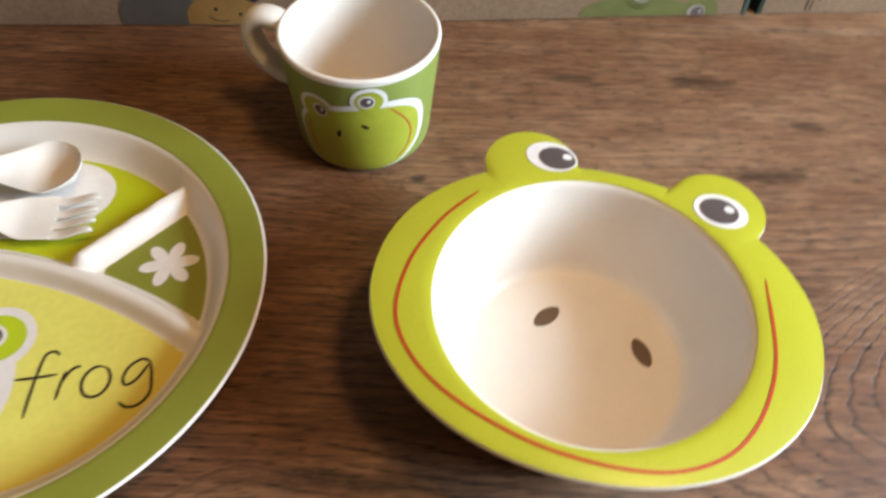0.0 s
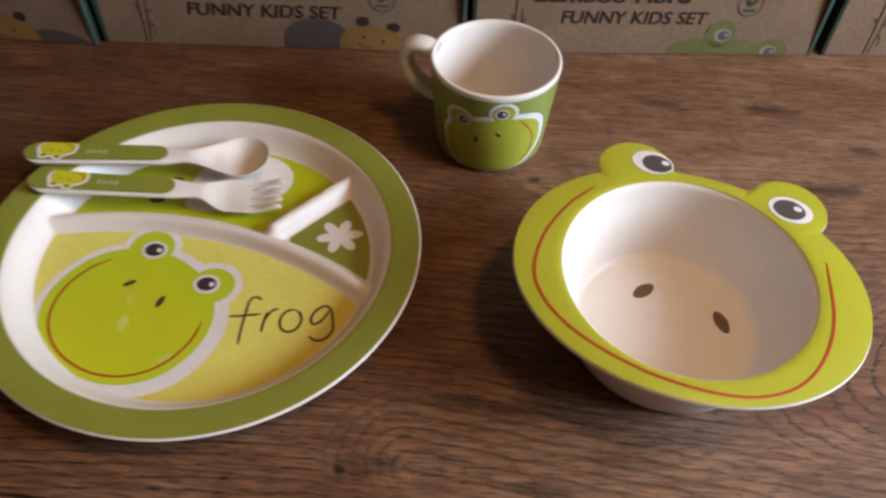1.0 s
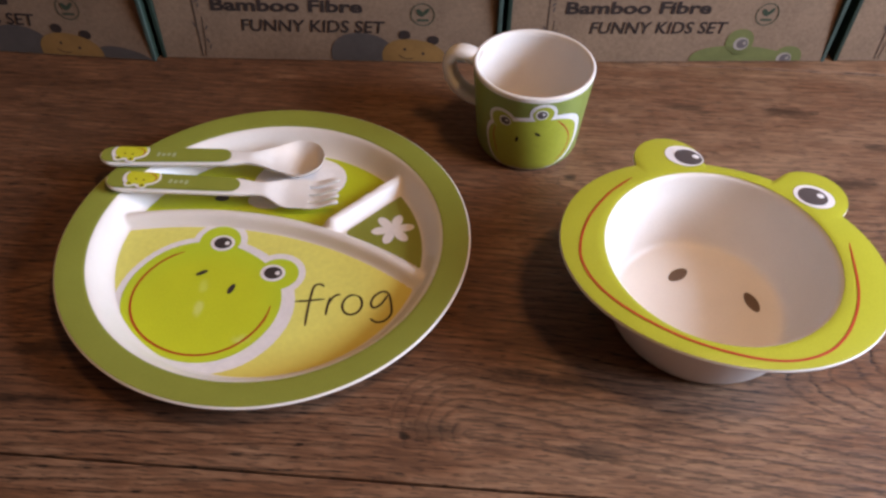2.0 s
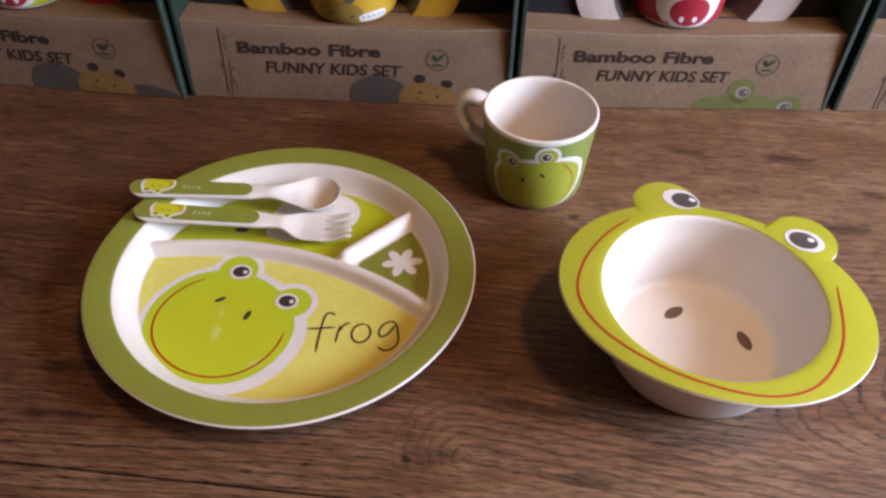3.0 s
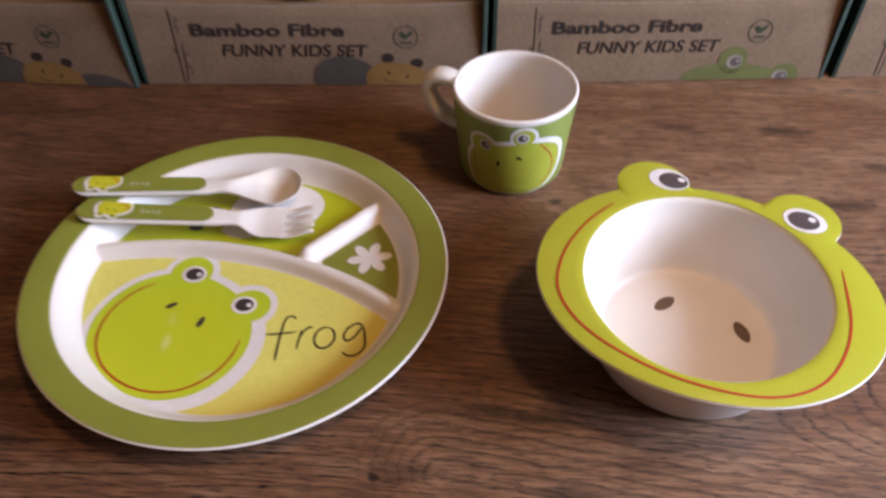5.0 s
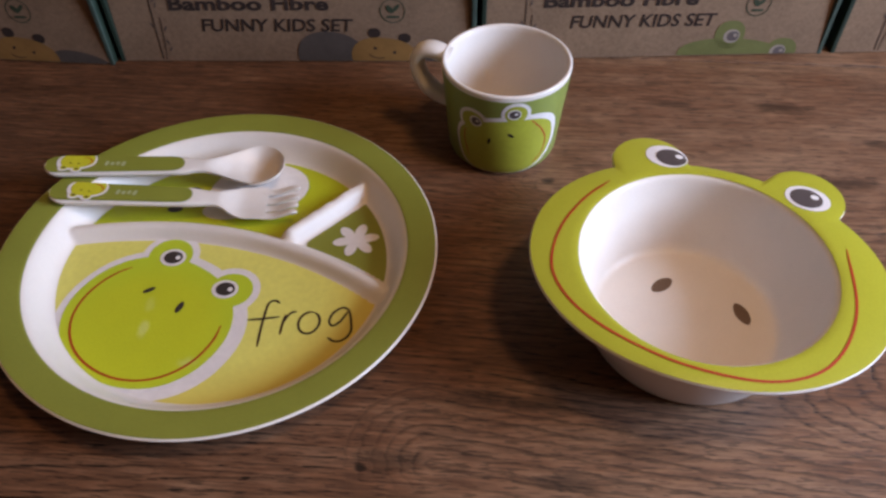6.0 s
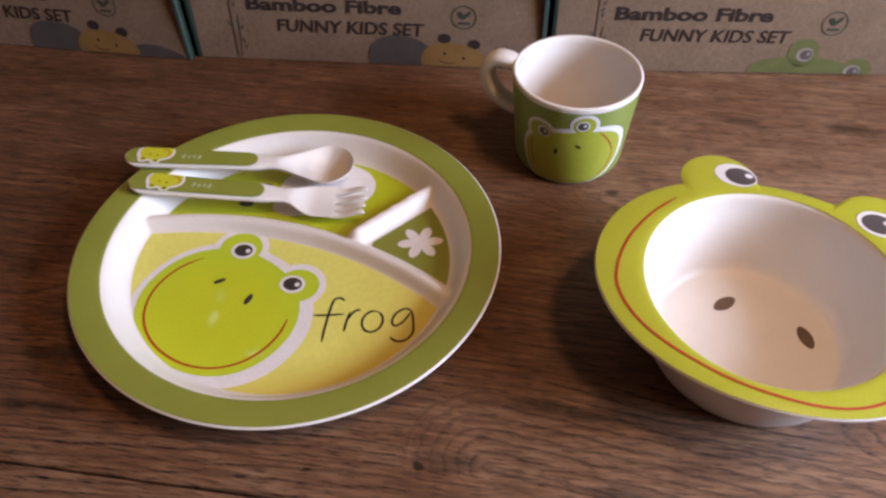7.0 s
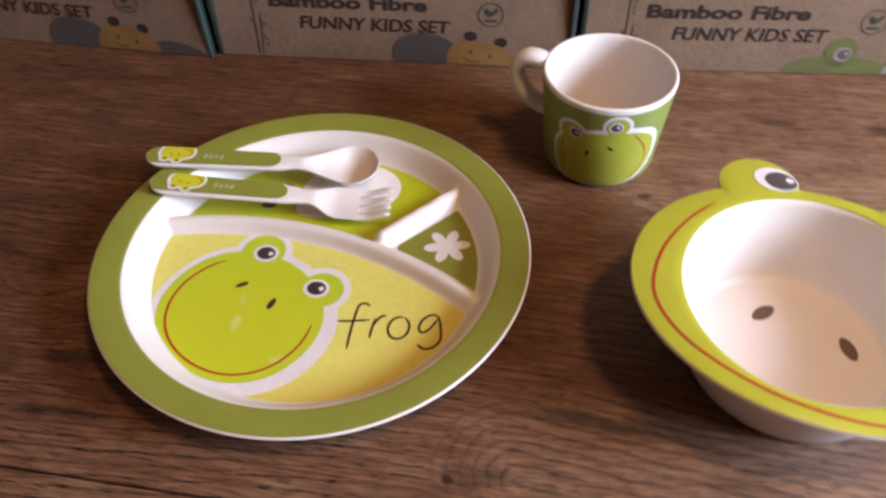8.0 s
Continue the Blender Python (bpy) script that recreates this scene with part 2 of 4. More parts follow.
    mid.color = (*WOOD_MID, 1)
    # falloff of light painted into the tone: paler east, darker west, stronger at back
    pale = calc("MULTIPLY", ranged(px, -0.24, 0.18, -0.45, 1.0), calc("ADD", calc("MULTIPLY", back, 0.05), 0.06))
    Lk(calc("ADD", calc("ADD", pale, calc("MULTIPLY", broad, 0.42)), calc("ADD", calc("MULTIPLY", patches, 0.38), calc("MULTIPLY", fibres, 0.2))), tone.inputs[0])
    dark = calc("SUBTRACT", 1.0, calc("ADD", calc("MULTIPLY", late, calc("MULTIPLY", ranged(patches, 0.35, 0.60, 0.42, 1.0), 0.78)), calc("MULTIPLY", pores, 0.46)))
    dark = calc("MULTIPLY", dark, calc("SUBTRACT", 1.0, calc("MULTIPLY", line, 0.62)))
    dark = calc("MULTIPLY", dark, ranged(fibres, 0.34, 0.66, 0.74, 1.12))
    smudge = ranged(noise_of(mapped(14, 34.0, (11, 3, 0)), 4, 0.6), 0.57, 0.76, 1.0, 0.62)
    dark = calc("MULTIPLY", dark, smudge)
    # small dark knots and bruises
    rag = noise_of(mapped(70, 160, (4, 4, 0)), 4, 0.6)
    for kx, ky, wx, wy, deep in SPOTS:
        c, s = math.cos(radians(3.6)), math.sin(radians(3.6))
        kx, ky = (c * kx - s * ky) * U, (s * kx + c * ky) * U
        dx = calc("DIVIDE", calc("SUBTRACT", sep.outputs[0], kx), wx * U)
        dy = calc("DIVIDE", calc("SUBTRACT", sep.outputs[1], ky), wy * U)
        d2 = calc("ADD", calc("ADD", calc("MULTIPLY", dx, dx), calc("MULTIPLY", dy, dy)), calc("MULTIPLY", calc("SUBTRACT", rag, 0.5), 3.0))
        dark = calc("MULTIPLY", dark, ranged(d2, 0.0, 1.4, 1.0 - deep, 1.0))
    mix = N("ShaderNodeMix")
    mix.data_type, mix.blend_type = "RGBA", "MULTIPLY"
    mix.inputs[0].default_value = 1.0
    Lk(tone.outputs[0], mix.inputs[6])
    Lk(dark, mix.inputs[7])
    Lk(mix.outputs[2], b.inputs["Base Color"])
    Lk(ranged(fibres, 0.3, 0.7, 0.54, 0.42), b.inputs["Roughness"])
    b.inputs["Specular IOR Level"].default_value = 0.4
    bp = N("ShaderNodeBump")
    bp.inputs["Strength"].default_value, bp.inputs["Distance"].default_value = 0.6, 0.00035
    Lk(dark, bp.inputs["Height"])
    Lk(bp.outputs[0], b.inputs["Normal"])
    return m


WOOD_DARK, WOOD_MID, WOOD_LIGHT = (0.070, 0.028, 0.012), (0.156, 0.068, 0.032), (0.27, 0.150, 0.083)
SPOTS = (
    (0.130, 0.401, 0.016, 0.005, 0.55), (0.214, 0.396, 0.022, 0.007, 0.6), (0.274, 0.353, 0.014, 0.006, 0.55), (0.233, 0.311, 0.024, 0.008, 0.6),
    (0.025, 0.313, 0.005, 0.004, 0.75), (-0.0904, 0.0941, 0.0036, 0.0026, 0.8), (-0.078, 0.098, 0.020, 0.008, 0.45), (-0.025, 0.135, 0.022, 0.005, 0.55),
    (0.010, 0.131, 0.024, 0.006, 0.5), (0.0147, 0.0857, 0.020, 0.005, 0.5), (-0.314, 0.150, 0.025, 0.007, 0.6), (-0.305, 0.114, 0.030, 0.004, 0.5),
)
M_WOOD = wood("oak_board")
M_WHITE = mat("ivory_bamboo_melamine", (0.765, 0.685, 0.605), 0.38, 0.02, 60, 0.00004, 900, fine=0.02)
M_OLIVE = mat("olive_green_print", (0.252, 0.262, 0.038), 0.36, 0.04, 40, 0.00003, 900)
M_LIME = mat("lime_green_print", (0.48, 0.52, 0.020), 0.36, 0.03, 40, 0.00003, 900)
M_BOWL = mat("yellow_green_rim_print", (0.45, 0.435, 0.032), 0.34, 0.03, 40, 0.00003, 900)
M_HALO = mat("white_print", (0.80, 0.74, 0.70), 0.38, 0.02, 40)
M_RED = mat("red_line_print", (0.46, 0.036, 0.012), 0.4, 0.05, 60)
M_BLACK = mat("black_print", (0.048, 0.036, 0.032), 0.4, 0.1, 60)
M_PUPIL = mat("dark_grey_brown_print", (0.105, 0.080, 0.074), 0.4, 0.08, 60)
M_NOSE = mat("brown_print", (0.15, 0.09, 0.055), 0.4, 0.08, 60)
M_MUG = mat("mug_green_print", (0.255, 0.295, 0.065), 0.36, 0.04, 40, 0.00003, 900)
M_MUGFACE = mat("mug_frog_green_print", (0.42, 0.43, 0.045), 0.36, 0.04, 40)
M_KRAFT = mat("kraft_card", (0.258, 0.161, 0.097), 0.8, 0.09, 26, 0.00014, 420, spec=0.2, fine=0.11)
M_WORN = mat("scuffed_pale_card", (0.36, 0.262, 0.19), 0.75, 0.10, 60, 0.0001, 420, spec=0.25, fine=0.12)
M_GREEN = mat("dark_green_card", (0.022, 0.040, 0.026), 0.6, 0.1, 30, spec=0.3)
M_TEAL = mat("teal_card_edge", (0.060, 0.088, 0.068), 0.6, 0.12, 60, spec=0.3)
M_INK = mat("dark_brown_ink", (0.045, 0.030, 0.024), 0.8, 0.15, 200, spec=0.1)
M_GREY = mat("grey_brown_ink", (0.092, 0.073, 0.061), 0.8, 0.08, 60, spec=0.1)
M_OCHRE = mat("ochre_ink", (0.26, 0.135, 0.042), 0.8, 0.08, 60, spec=0.1)
M_GREENINK = mat("green_ink", (0.15, 0.148, 0.05), 0.8, 0.08, 60, spec=0.1)
M_BOXEYE = mat("pale_ink", (0.31, 0.25, 0.20), 0.8, 0.05, 60, spec=0.1)
M_STAMP = mat("dark_green_ink", (0.050, 0.062, 0.036), 0.8, 0.1, 60, spec=0.1)
M_YELLOW = mat("yellow_melamine", (0.62, 0.36, 0.035), 0.4, 0.04, 40)
M_REDWARE = mat("red_melamine", (0.40, 0.02, 0.035), 0.4, 0.04, 40)
M_SPOT_SHADE = mat("grey_spots_and_bowl_shade", (0.10, 0.095, 0.095), 0.45, 0.06, 40)
M_PALEWARE = mat("ivory_melamine", (0.62, 0.50, 0.44), 0.42, 0.04, 40)
M_WALL = mat("matt_wall_paint", (0.44, 0.30, 0.205), 0.9, 0.03, 4, 0.0003, 160)
M_CEIL = mat("warm_timber_ceiling", (0.38, 0.20, 0.10), 0.9, 0.03, 4, 0.0003, 160)
M_FLOOR = mat("brown_floor", (0.16, 0.11, 0.08), 0.6, 0.1, 8, stretch=(1, 8, 1))
M_MUZZLE = mat("dull_ochre_print", (0.34, 0.21, 0.04), 0.42, 0.06, 60)
M_SUNNY = mat("badge_yellow_print", (0.62, 0.58, 0.03), 0.4, 0.03, 40)
M_PALE = mat("pale_green_print", (0.42, 0.45, 0.22), 0.4, 0.05, 60)
M_CARD = mat("black_card", (0.022, 0.018, 0.020), 0.7, 0.1, 60, spec=0.2)
M_FRAME = mat("white_gloss_paint", (0.75, 0.74, 0.72), 0.35, 0.03, 20)


def sunburst_yellow():
    """Yellow print that deepens to gold towards one edge of the dish."""
    m = mat("yellow_gold_print", (0.78, 0.72, 0.16), 0.34, 0.02, 40)
    nt = m.node_tree
    b = nt.nodes["Principled BSDF"]
    src = b.inputs["Base Color"].links[0].from_socket
    tc = nt.nodes.new("ShaderNodeTexCoord")
    mp = nt.nodes.new("ShaderNodeMapping")
    mp.vector_type = "POINT"
    mp.inputs["Location"].default_value = (0.02 / 0.135, 0.012 / 0.108, 0)
    mp.inputs["Scale"].default_value = (1 / 0.124, 1 / 0.099, 0)
    g = nt.nodes.new("ShaderNodeTexGradient")
    g.gradient_type = "SPHERICAL"
    nt.links.new(tc.outputs["Object"], mp.inputs[0])
    nt.links.new(mp.outputs[0], g.inputs[0])
    r = nt.nodes.new("ShaderNodeMapRange")
    r.inputs["From Min"].default_value, r.inputs["From Max"].default_value = 0.08, 0.36
    nt.links.new(g.outputs["Fac"], r.inputs[0])
    mx = nt.nodes.new("ShaderNodeMix")
    mx.data_type = "RGBA"
    mx.inputs[6].default_value = (0.63, 0.475, 0.085, 1)
    nt.links.new(r.outputs[0], mx.inputs[0])
    nt.links.new(src, mx.inputs[7])
    nt.links.new(mx.outputs[2], b.inputs["Base Color"])
    return m


def frog_green():
    """Frog print, yellower in the middle than at its outline, with a few dried smears."""
    m = mat("frog_green_print", (0.565, 0.60, 0.024), 0.34, 0.03, 40, 0.00003, 900)
    nt = m.node_tree
    b = nt.nodes["Principled BSDF"]
    tc, rag = nt.nodes.new("ShaderNodeTexCoord"), nt.nodes.new("ShaderNodeTexNoise")
    rag.inputs["Scale"].default_value, rag.inputs["Detail"].default_value = 160, 4
    nt.links.new(tc.outputs["Object"], rag.inputs["Vector"])

    def patch(x, y, rx, ry, lo, hi, amount, ragged):
        mp, g, r, mx = (nt.nodes.new("ShaderNode" + k) for k in ("Mapping", "TexGradient", "MapRange", "Mix"))
        g.gradient_type, mx.data_type, r.interpolation_type = "SPHERICAL", "RGBA", "SMOOTHSTEP"
        rx, ry = rx * U, ry * U
        mp.inputs["Location"].default_value = (-(x + 0.0020) * U / rx, -(y + 0.0019) * U / ry, 0)
        mp.inputs["Scale"].default_value = (1 / rx, 1 / ry, 0)
        nt.links.new(tc.outputs["Object"], mp.inputs[0])
        nt.links.new(mp.outputs[0], g.inputs[0])
        for k, v in zip(("From Min", "From Max", "To Min", "To Max"), (lo, hi, 0.0, amount)):
            r.inputs[k].default_value = v
        value = g.outputs["Fac"]
        if ragged:
            mul = nt.nodes.new("ShaderNodeMath")
            mul.operation = "MULTIPLY"
            nt.links.new(value, mul.inputs[0])
            nt.links.new(rag.outputs[0], mul.inputs[1])
            value = mul.outputs[0]
        nt.links.new(value, r.inputs[0])
        nt.links.new(r.outputs[0], mx.inputs[0])
        return mx

    src = b.inputs["Base Color"].links[0].from_socket
    mid = patch(-0.0420, -0.0500, 0.066, 0.060, 0.10, 0.50, 1.0, False)
    mid.inputs[6].default_value = (0.475, 0.57, 0.028, 1)
    nt.links.new(src, mid.inputs[7])
    last = mid.outputs[2]
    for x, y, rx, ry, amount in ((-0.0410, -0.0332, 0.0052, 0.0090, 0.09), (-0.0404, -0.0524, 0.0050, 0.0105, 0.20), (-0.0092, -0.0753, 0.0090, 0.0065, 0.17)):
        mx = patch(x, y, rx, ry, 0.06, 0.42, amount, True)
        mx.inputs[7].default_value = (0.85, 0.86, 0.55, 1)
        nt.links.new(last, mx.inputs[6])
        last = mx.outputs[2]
    nt.links.new(last, b.inputs["Base Color"])
    return m


M_SUN = sunburst_yellow()
M_FACE = frog_green()


# ---------------------------------------------------------------- builders
def thing(name, x, y, z, rz, label, category, group="", kind=""):
    ob = new(name)
    ob.empty_display_size = 0.02
    ob.matrix_world = pose(x * U, y * U, z * U, 0, 0, rz)
    return tagged(ob, label, category, group, kind)


def part(name, bm, material, parent=None, label="", smooth=True, at=None):
    """Links a bmesh, drawn in plan units, as one mesh object under a thing or a part."""
    me = bpy.data.meshes.new(name)
    bmesh.ops.scale(bm, vec=(U, U, U), verts=bm.verts)
    bm.to_mesh(me)
    bm.free()
    for f in me.polygons:
        f.use_smooth = smooth
    for m in material if isinstance(material, (list, tuple)) else (material,):
        me.materials.append(m)
    ob = new(name, me)
    if parent:
        ob.parent = parent
    if at is not None:
        ob.matrix_basis = at
    if smooth:
        me.set_sharp_from_angle(angle=radians(50))
    return tagged(ob, label)


def grid(rows, close_u=False, close_v=False):
    """A bmesh of quads through rows of points."""
    bm = bmesh.new()
    vs = [[bm.verts.new(p) for p in row] for row in rows]
    nu, nv = len(vs), len(vs[0])
    for i in range(nu if close_u else nu - 1):
        for j in range(nv if close_v else nv - 1):
            a, b, c, d = vs[i][j], vs[(i + 1) % nu][j], vs[(i + 1) % nu][(j + 1) % nv], vs[i][(j + 1) % nv]
            if len({a, b, c, d}) == 4:
                bm.faces.new((a, b, c, d))
    return bm


def tidy(bm, d=1e-5):
    bmesh.ops.remove_doubles(bm, verts=bm.verts, dist=d)
    bmesh.ops.recalc_face_normals(bm, faces=bm.faces)
    return bm


def box(x0, x1, y0, y1, z0, z1, bevel=0.0, seg=2):
    bm = bmesh.new()
    bmesh.ops.create_cube(bm, size=1)
    for v in bm.verts:
        v.co = ((x0 + x1) / 2 + v.co.x * (x1 - x0), (y0 + y1) / 2 + v.co.y * (y1 - y0), (z0 + z1) / 2 + v.co.z * (z1 - z0))
    if bevel:
        bmesh.ops.bevel(bm, geom=bm.edges, offset=bevel, segments=seg, affect="EDGES", profile=0.5)
    return bm


def lathe(profile, n=96):
    """Turns a profile of (r, z) about the z axis."""
    return tidy(grid([[(r * math.cos(2 * math.pi * i / n), r * math.sin(2 * math.pi * i / n), z) for r, z in profile] for i in range(n)], close_u=True))


def flat(lift):
    return lambda x, y: (x, y, lift)


def blob(cx, cy, rx, ry, place, turn=0.0, power=2.0, n=56, rings=5):
    """A filled oval, laid on a surface by place(x, y)."""
    c, s = math.cos(radians(turn)), math.sin(radians(turn))
    rows = []
    for i in range(n):
        a = 2 * math.pi * i / n
        ca, sa = math.cos(a), math.sin(a)
        k = (abs(ca) ** power + abs(sa) ** power) ** (-1 / power)
        x, y = rx * k * ca, ry * k * sa
        rows.append([place(cx + f * (c * x - s * y), cy + f * (s * x + c * y)) for f in [j / rings for j in range(rings + 1)]])
    return tidy(grid(rows, close_u=True), 1e-6)


def up_facing(bm):
    bmesh.ops.recalc_face_normals(bm, faces=bm.faces)
    if sum(f.normal.z * f.calc_area() for f in bm.faces) < 0:
        bmesh.ops.reverse_faces(bm, faces=bm.faces)
    return bm


def stroke(points, width, place, taper=True):
    """A drawn line of some width through points, with thinner ends."""
    pts = [Vector(p) for p in points]
    rows = []
    for i, p in enumerate(pts):
        d = (pts[min(i + 1, len(pts) - 1)] - pts[max(i - 1, 0)]).normalized()
        w = width / 2
        if taper:
            w *= min(1.0, 0.45 + 0.55 * min(i, len(pts) - 1 - i) / 3)
        nrm = Vector((-d.y, d.x))
        rows.append([place(*(p + nrm * w)), place(*p), place(*(p - nrm * w))])
    return grid(rows)


def arc(cx, cy, rx, ry, a0, a1, n=40, turn=0.0, power=2.0):
    c, s = math.cos(radians(turn)), math.sin(radians(turn))
    out = []
    for i in range(n + 1):
        a = radians(a0 + (a1 - a0) * i / n)
        ca, sa = math.cos(a), math.sin(a)
        k = (abs(ca) ** power + abs(sa) ** power) ** (-1 / power)
        x, y = rx * k * ca, ry * k * sa
        out.append((cx + c * x - s * y, cy + s * x + c * y))
    return out


def spline(pts, n=8):
    """A smooth line through a few points."""
    p = [Vector(q) for q in pts]
    p = [2 * p[0] - p[1], *p, 2 * p[-1] - p[-2]]
    out = []
    for i in range(1, len(p) - 2):
        a, b, c, d = p[i - 1 : i + 3]
        for j in range(n):
            t = j / n
            out.append(0.5 * (2 * b + (c - a) * t + (2 * a - 5 * b + 4 * c - d) * t * t + (3 * b - a - 3 * c + d) * t ** 3))
    return [*out, p[-2]]


def columns(x0, x1, lo, hi, z, n=90):
    """A flat patch between two curves y = lo(x) and y = hi(x)."""
    rows = []
    for i in range(n + 1):
        x = x0 + (x1 - x0) * i / n
        a, b = lo(x), hi(x)
        b = max(a, b)
        rows.append([(x, a + (b - a) * j / 6, z) for j in range(7)])
    return up_facing(tidy(grid(rows), 1e-6))


def smooth_step(a, b, x):
    t = min(1.0, max(0.0, (x - a) / (b - a)))
    return t * t * (3 - 2 * t)


def text_mesh(body, size, weight=0.0, shear=0.0, wide=1.0):
    cu = bpy.data.curves.new("lettering", "FONT")
    cu.body, cu.size, cu.offset, cu.shear, cu.resolution_u, cu.extrude = body, size, weight, shear, 3, 0.0001
    ob = bpy.data.objects.new("lettering", cu)
    me = bpy.data.meshes.new_from_object(ob)
    bm = bmesh.new()
    bm.from_mesh(me)
    bpy.data.objects.remove(ob)
    bpy.data.meshes.remove(me)
    x0 = min(v.co.x for v in bm.verts)
    for v in bm.verts:
        v.co.x = (v.co.x - x0) * wide
    return bm


# ---------------------------------------------------------------- the room
FLOOR_Z = -0.80


def structure(name, bm, material, label):
    return tagged(part(name, bm, material, None, smooth=False), label, name.split("_")[0], kind="structure")


structure("floor", box(WALL_XL, WALL_X, WALL_Y0, WALL_Y1, FLOOR_Z - 0.1, FLOOR_Z), M_FLOOR, "plain brown boarded floor under the table")
structure("ceiling", box(WALL_XL, WALL_X, WALL_Y0, WALL_Y1, 1.66, 1.76), M_CEIL, "plain warm timber-coloured ceiling of the room")
structure("wall_north", box(WALL_XL, WALL_X, WALL_Y1, WALL_Y1 + 0.12, FLOOR_Z, 1.66), M_WALL, "plain matt beige wall behind the boxes")
structure("wall_south", box(WALL_XL, WALL_X, WALL_Y0 - 0.12, WALL_Y0, FLOOR_Z, 1.66), M_WALL, "plain matt beige wall of the room")
structure("wall_west", box(WALL_XL - 0.12, WALL_XL, WALL_Y0, WALL_Y1, FLOOR_Z, 1.66), M_WALL, "plain matt beige wall of the room")
WX0, WX1 = WALL_X, WALL_X + 0.2
y0, y1, z0, z1 = (WIN_Y - WIN_W / 2) / U, (WIN_Y + WIN_W / 2) / U, (WIN_Z - WIN_H / 2) / U, (WIN_Z + WIN_H / 2) / U
wall = bmesh.new()
for piece in ((WALL_Y0, y0, FLOOR_Z, 1.66), (y1, WALL_Y1, FLOOR_Z, 1.66), (y0, y1, FLOOR_Z, z0), (y0, y1, z1, 1.66)):
    b2 = box(WX0, WX1, *piece)
    me = bpy.data.meshes.new("piece")
    b2.to_mesh(me)
    wall.from_mesh(me)
    b2.free()
    bpy.data.meshes.remove(me)
structure("wall_east", wall, M_WALL, "plain matt beige wall with a window opening")
lamp_body = tagged(part("ceiling_lamp", lathe([(0.0, 0.03), (0.17, 0.03), (0.175, 0.025), (0.175, -0.012), (0.168, -0.012), (0.165, 0.012), (0.0, 0.012)], 48), M_FRAME), "round white ceiling lamp with a warm light", "lamp", kind="structure")
lamp_body.matrix_world = pose(LAMP_X, LAMP_Y, LAMP_Z + 0.012)
win = thing("window_1", WX0 + 0.1, (y0 + y1) / 2, z0, 0, "white painted window frame in the side wall", "window", kind="structure")
hw = (y1 - y0) / 2
hh = z1 - z0
for nm, bx in (("sill", (-0.16, 0.08, -hw, hw, -0.03, 0.0)), ("frame_head", (0.0, 0.06, -hw, hw, hh - 0.05, hh)), ("frame_jamb", (0.0, 0.06, -hw, -hw + 0.05, 0.001, hh - 0.051)), ("frame_jamb", (0.0, 0.06, hw - 0.05, hw, 0.001, hh - 0.051))):
    part(nm, box(*bx, bevel=0.004), M_FRAME, win, smooth=False)

# ---------------------------------------------------------------- table
TURN = -3.6
table = thing("table", 0, 0, 0, TURN, "long dark brown oak plank table with open grain", "table")
SEAMS = (-0.52, -0.34, -0.17, 0.060, 0.47, 0.66)
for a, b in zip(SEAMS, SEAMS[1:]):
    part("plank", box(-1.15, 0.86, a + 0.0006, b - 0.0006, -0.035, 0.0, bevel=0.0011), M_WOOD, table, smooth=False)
for lx in (-1.05, 0.78):
    for ly in (-0.45, 0.58):
        part("leg", box(lx - 0.04, lx + 0.04, ly - 0.04, ly + 0.04, FLOOR_Z, -0.0352, bevel=0.004), M_WOOD, table, smooth=False)

# ---------------------------------------------------------------- divided plate
PLATE = (-0.1861, 0.2284)
OX, OY = 0.0002, 0.0042
SX = 1.018
plate = thing("divided_plate", *PLATE, 0, 0, "round ivory divided plate with an olive rim and printed frog", "plate")
FLOOR, WALL_IN, WALL_OUT, RIM_Z = 0.0042, 0.1015, 0.1146, 0.0204


def ridge_y(x):
    return OY - 0.2238 + math.sqrt(0.25 ** 2 - (x - OX + 0.055) ** 2)


def plate_height(x, y):
    r = math.hypot(x / SX, y)
    h = FLOOR + (RIM_Z - FLOOR) * smooth_step(WALL_IN - 0.002, WALL_OUT, r)
    d = abs(math.hypot(x - OX + 0.055, y - OY + 0.2238) - 0.25)
    h = max(h, FLOOR + 0.0070 * (1 - smooth_step(0.0010, 0.0088, d)))
    # the short divider runs from the long ridge to the wall
    u = ((x - OX - 0.043) + (y - OY - 0.015)) / math.sqrt(2)
    v = ((x - OX - 0.043) - (y - OY - 0.015)) / math.sqrt(2) + 0.0065
    if u > -0.012:
        fade = smooth_step(-0.012, 0.0, u)
        h = max(h, FLOOR + 0.0092 * fade * (1 - smooth_step(0.0008, 0.0105 if v > 0 else 0.0055, abs(v))))
    return h


NA = 300
radii = [0.1145 * (i / 92) for i in range(0, 93)]
rows = []
for i in range(NA):
    a = 2 * math.pi * i / NA
    ca, sa = math.cos(a), math.sin(a)
    row = [(SX * r * ca, r * sa, plate_height(SX * r * ca, r * sa)) for r in radii]
    for r, z in ((0.1152, 0.0206), (0.124, 0.0215), (0.1302, 0.0222), (0.1315, 0.0220), (0.1320, 0.0213), (0.1316, 0.0203), (0.128, 0.0192), (0.117, 0.0172), (0.108, 0.005), (0.104, 0.0012), (0.098, 0.0), (0.094, 0.0), (0.091, 0.0016), (0.0, 0.0016)):
        row.append((SX * r * ca, r * sa, z))
    rows.append(row)
bm = grid(rows, close_u=True)
part("body", tidy(bm, 2e-6), M_WHITE, plate)


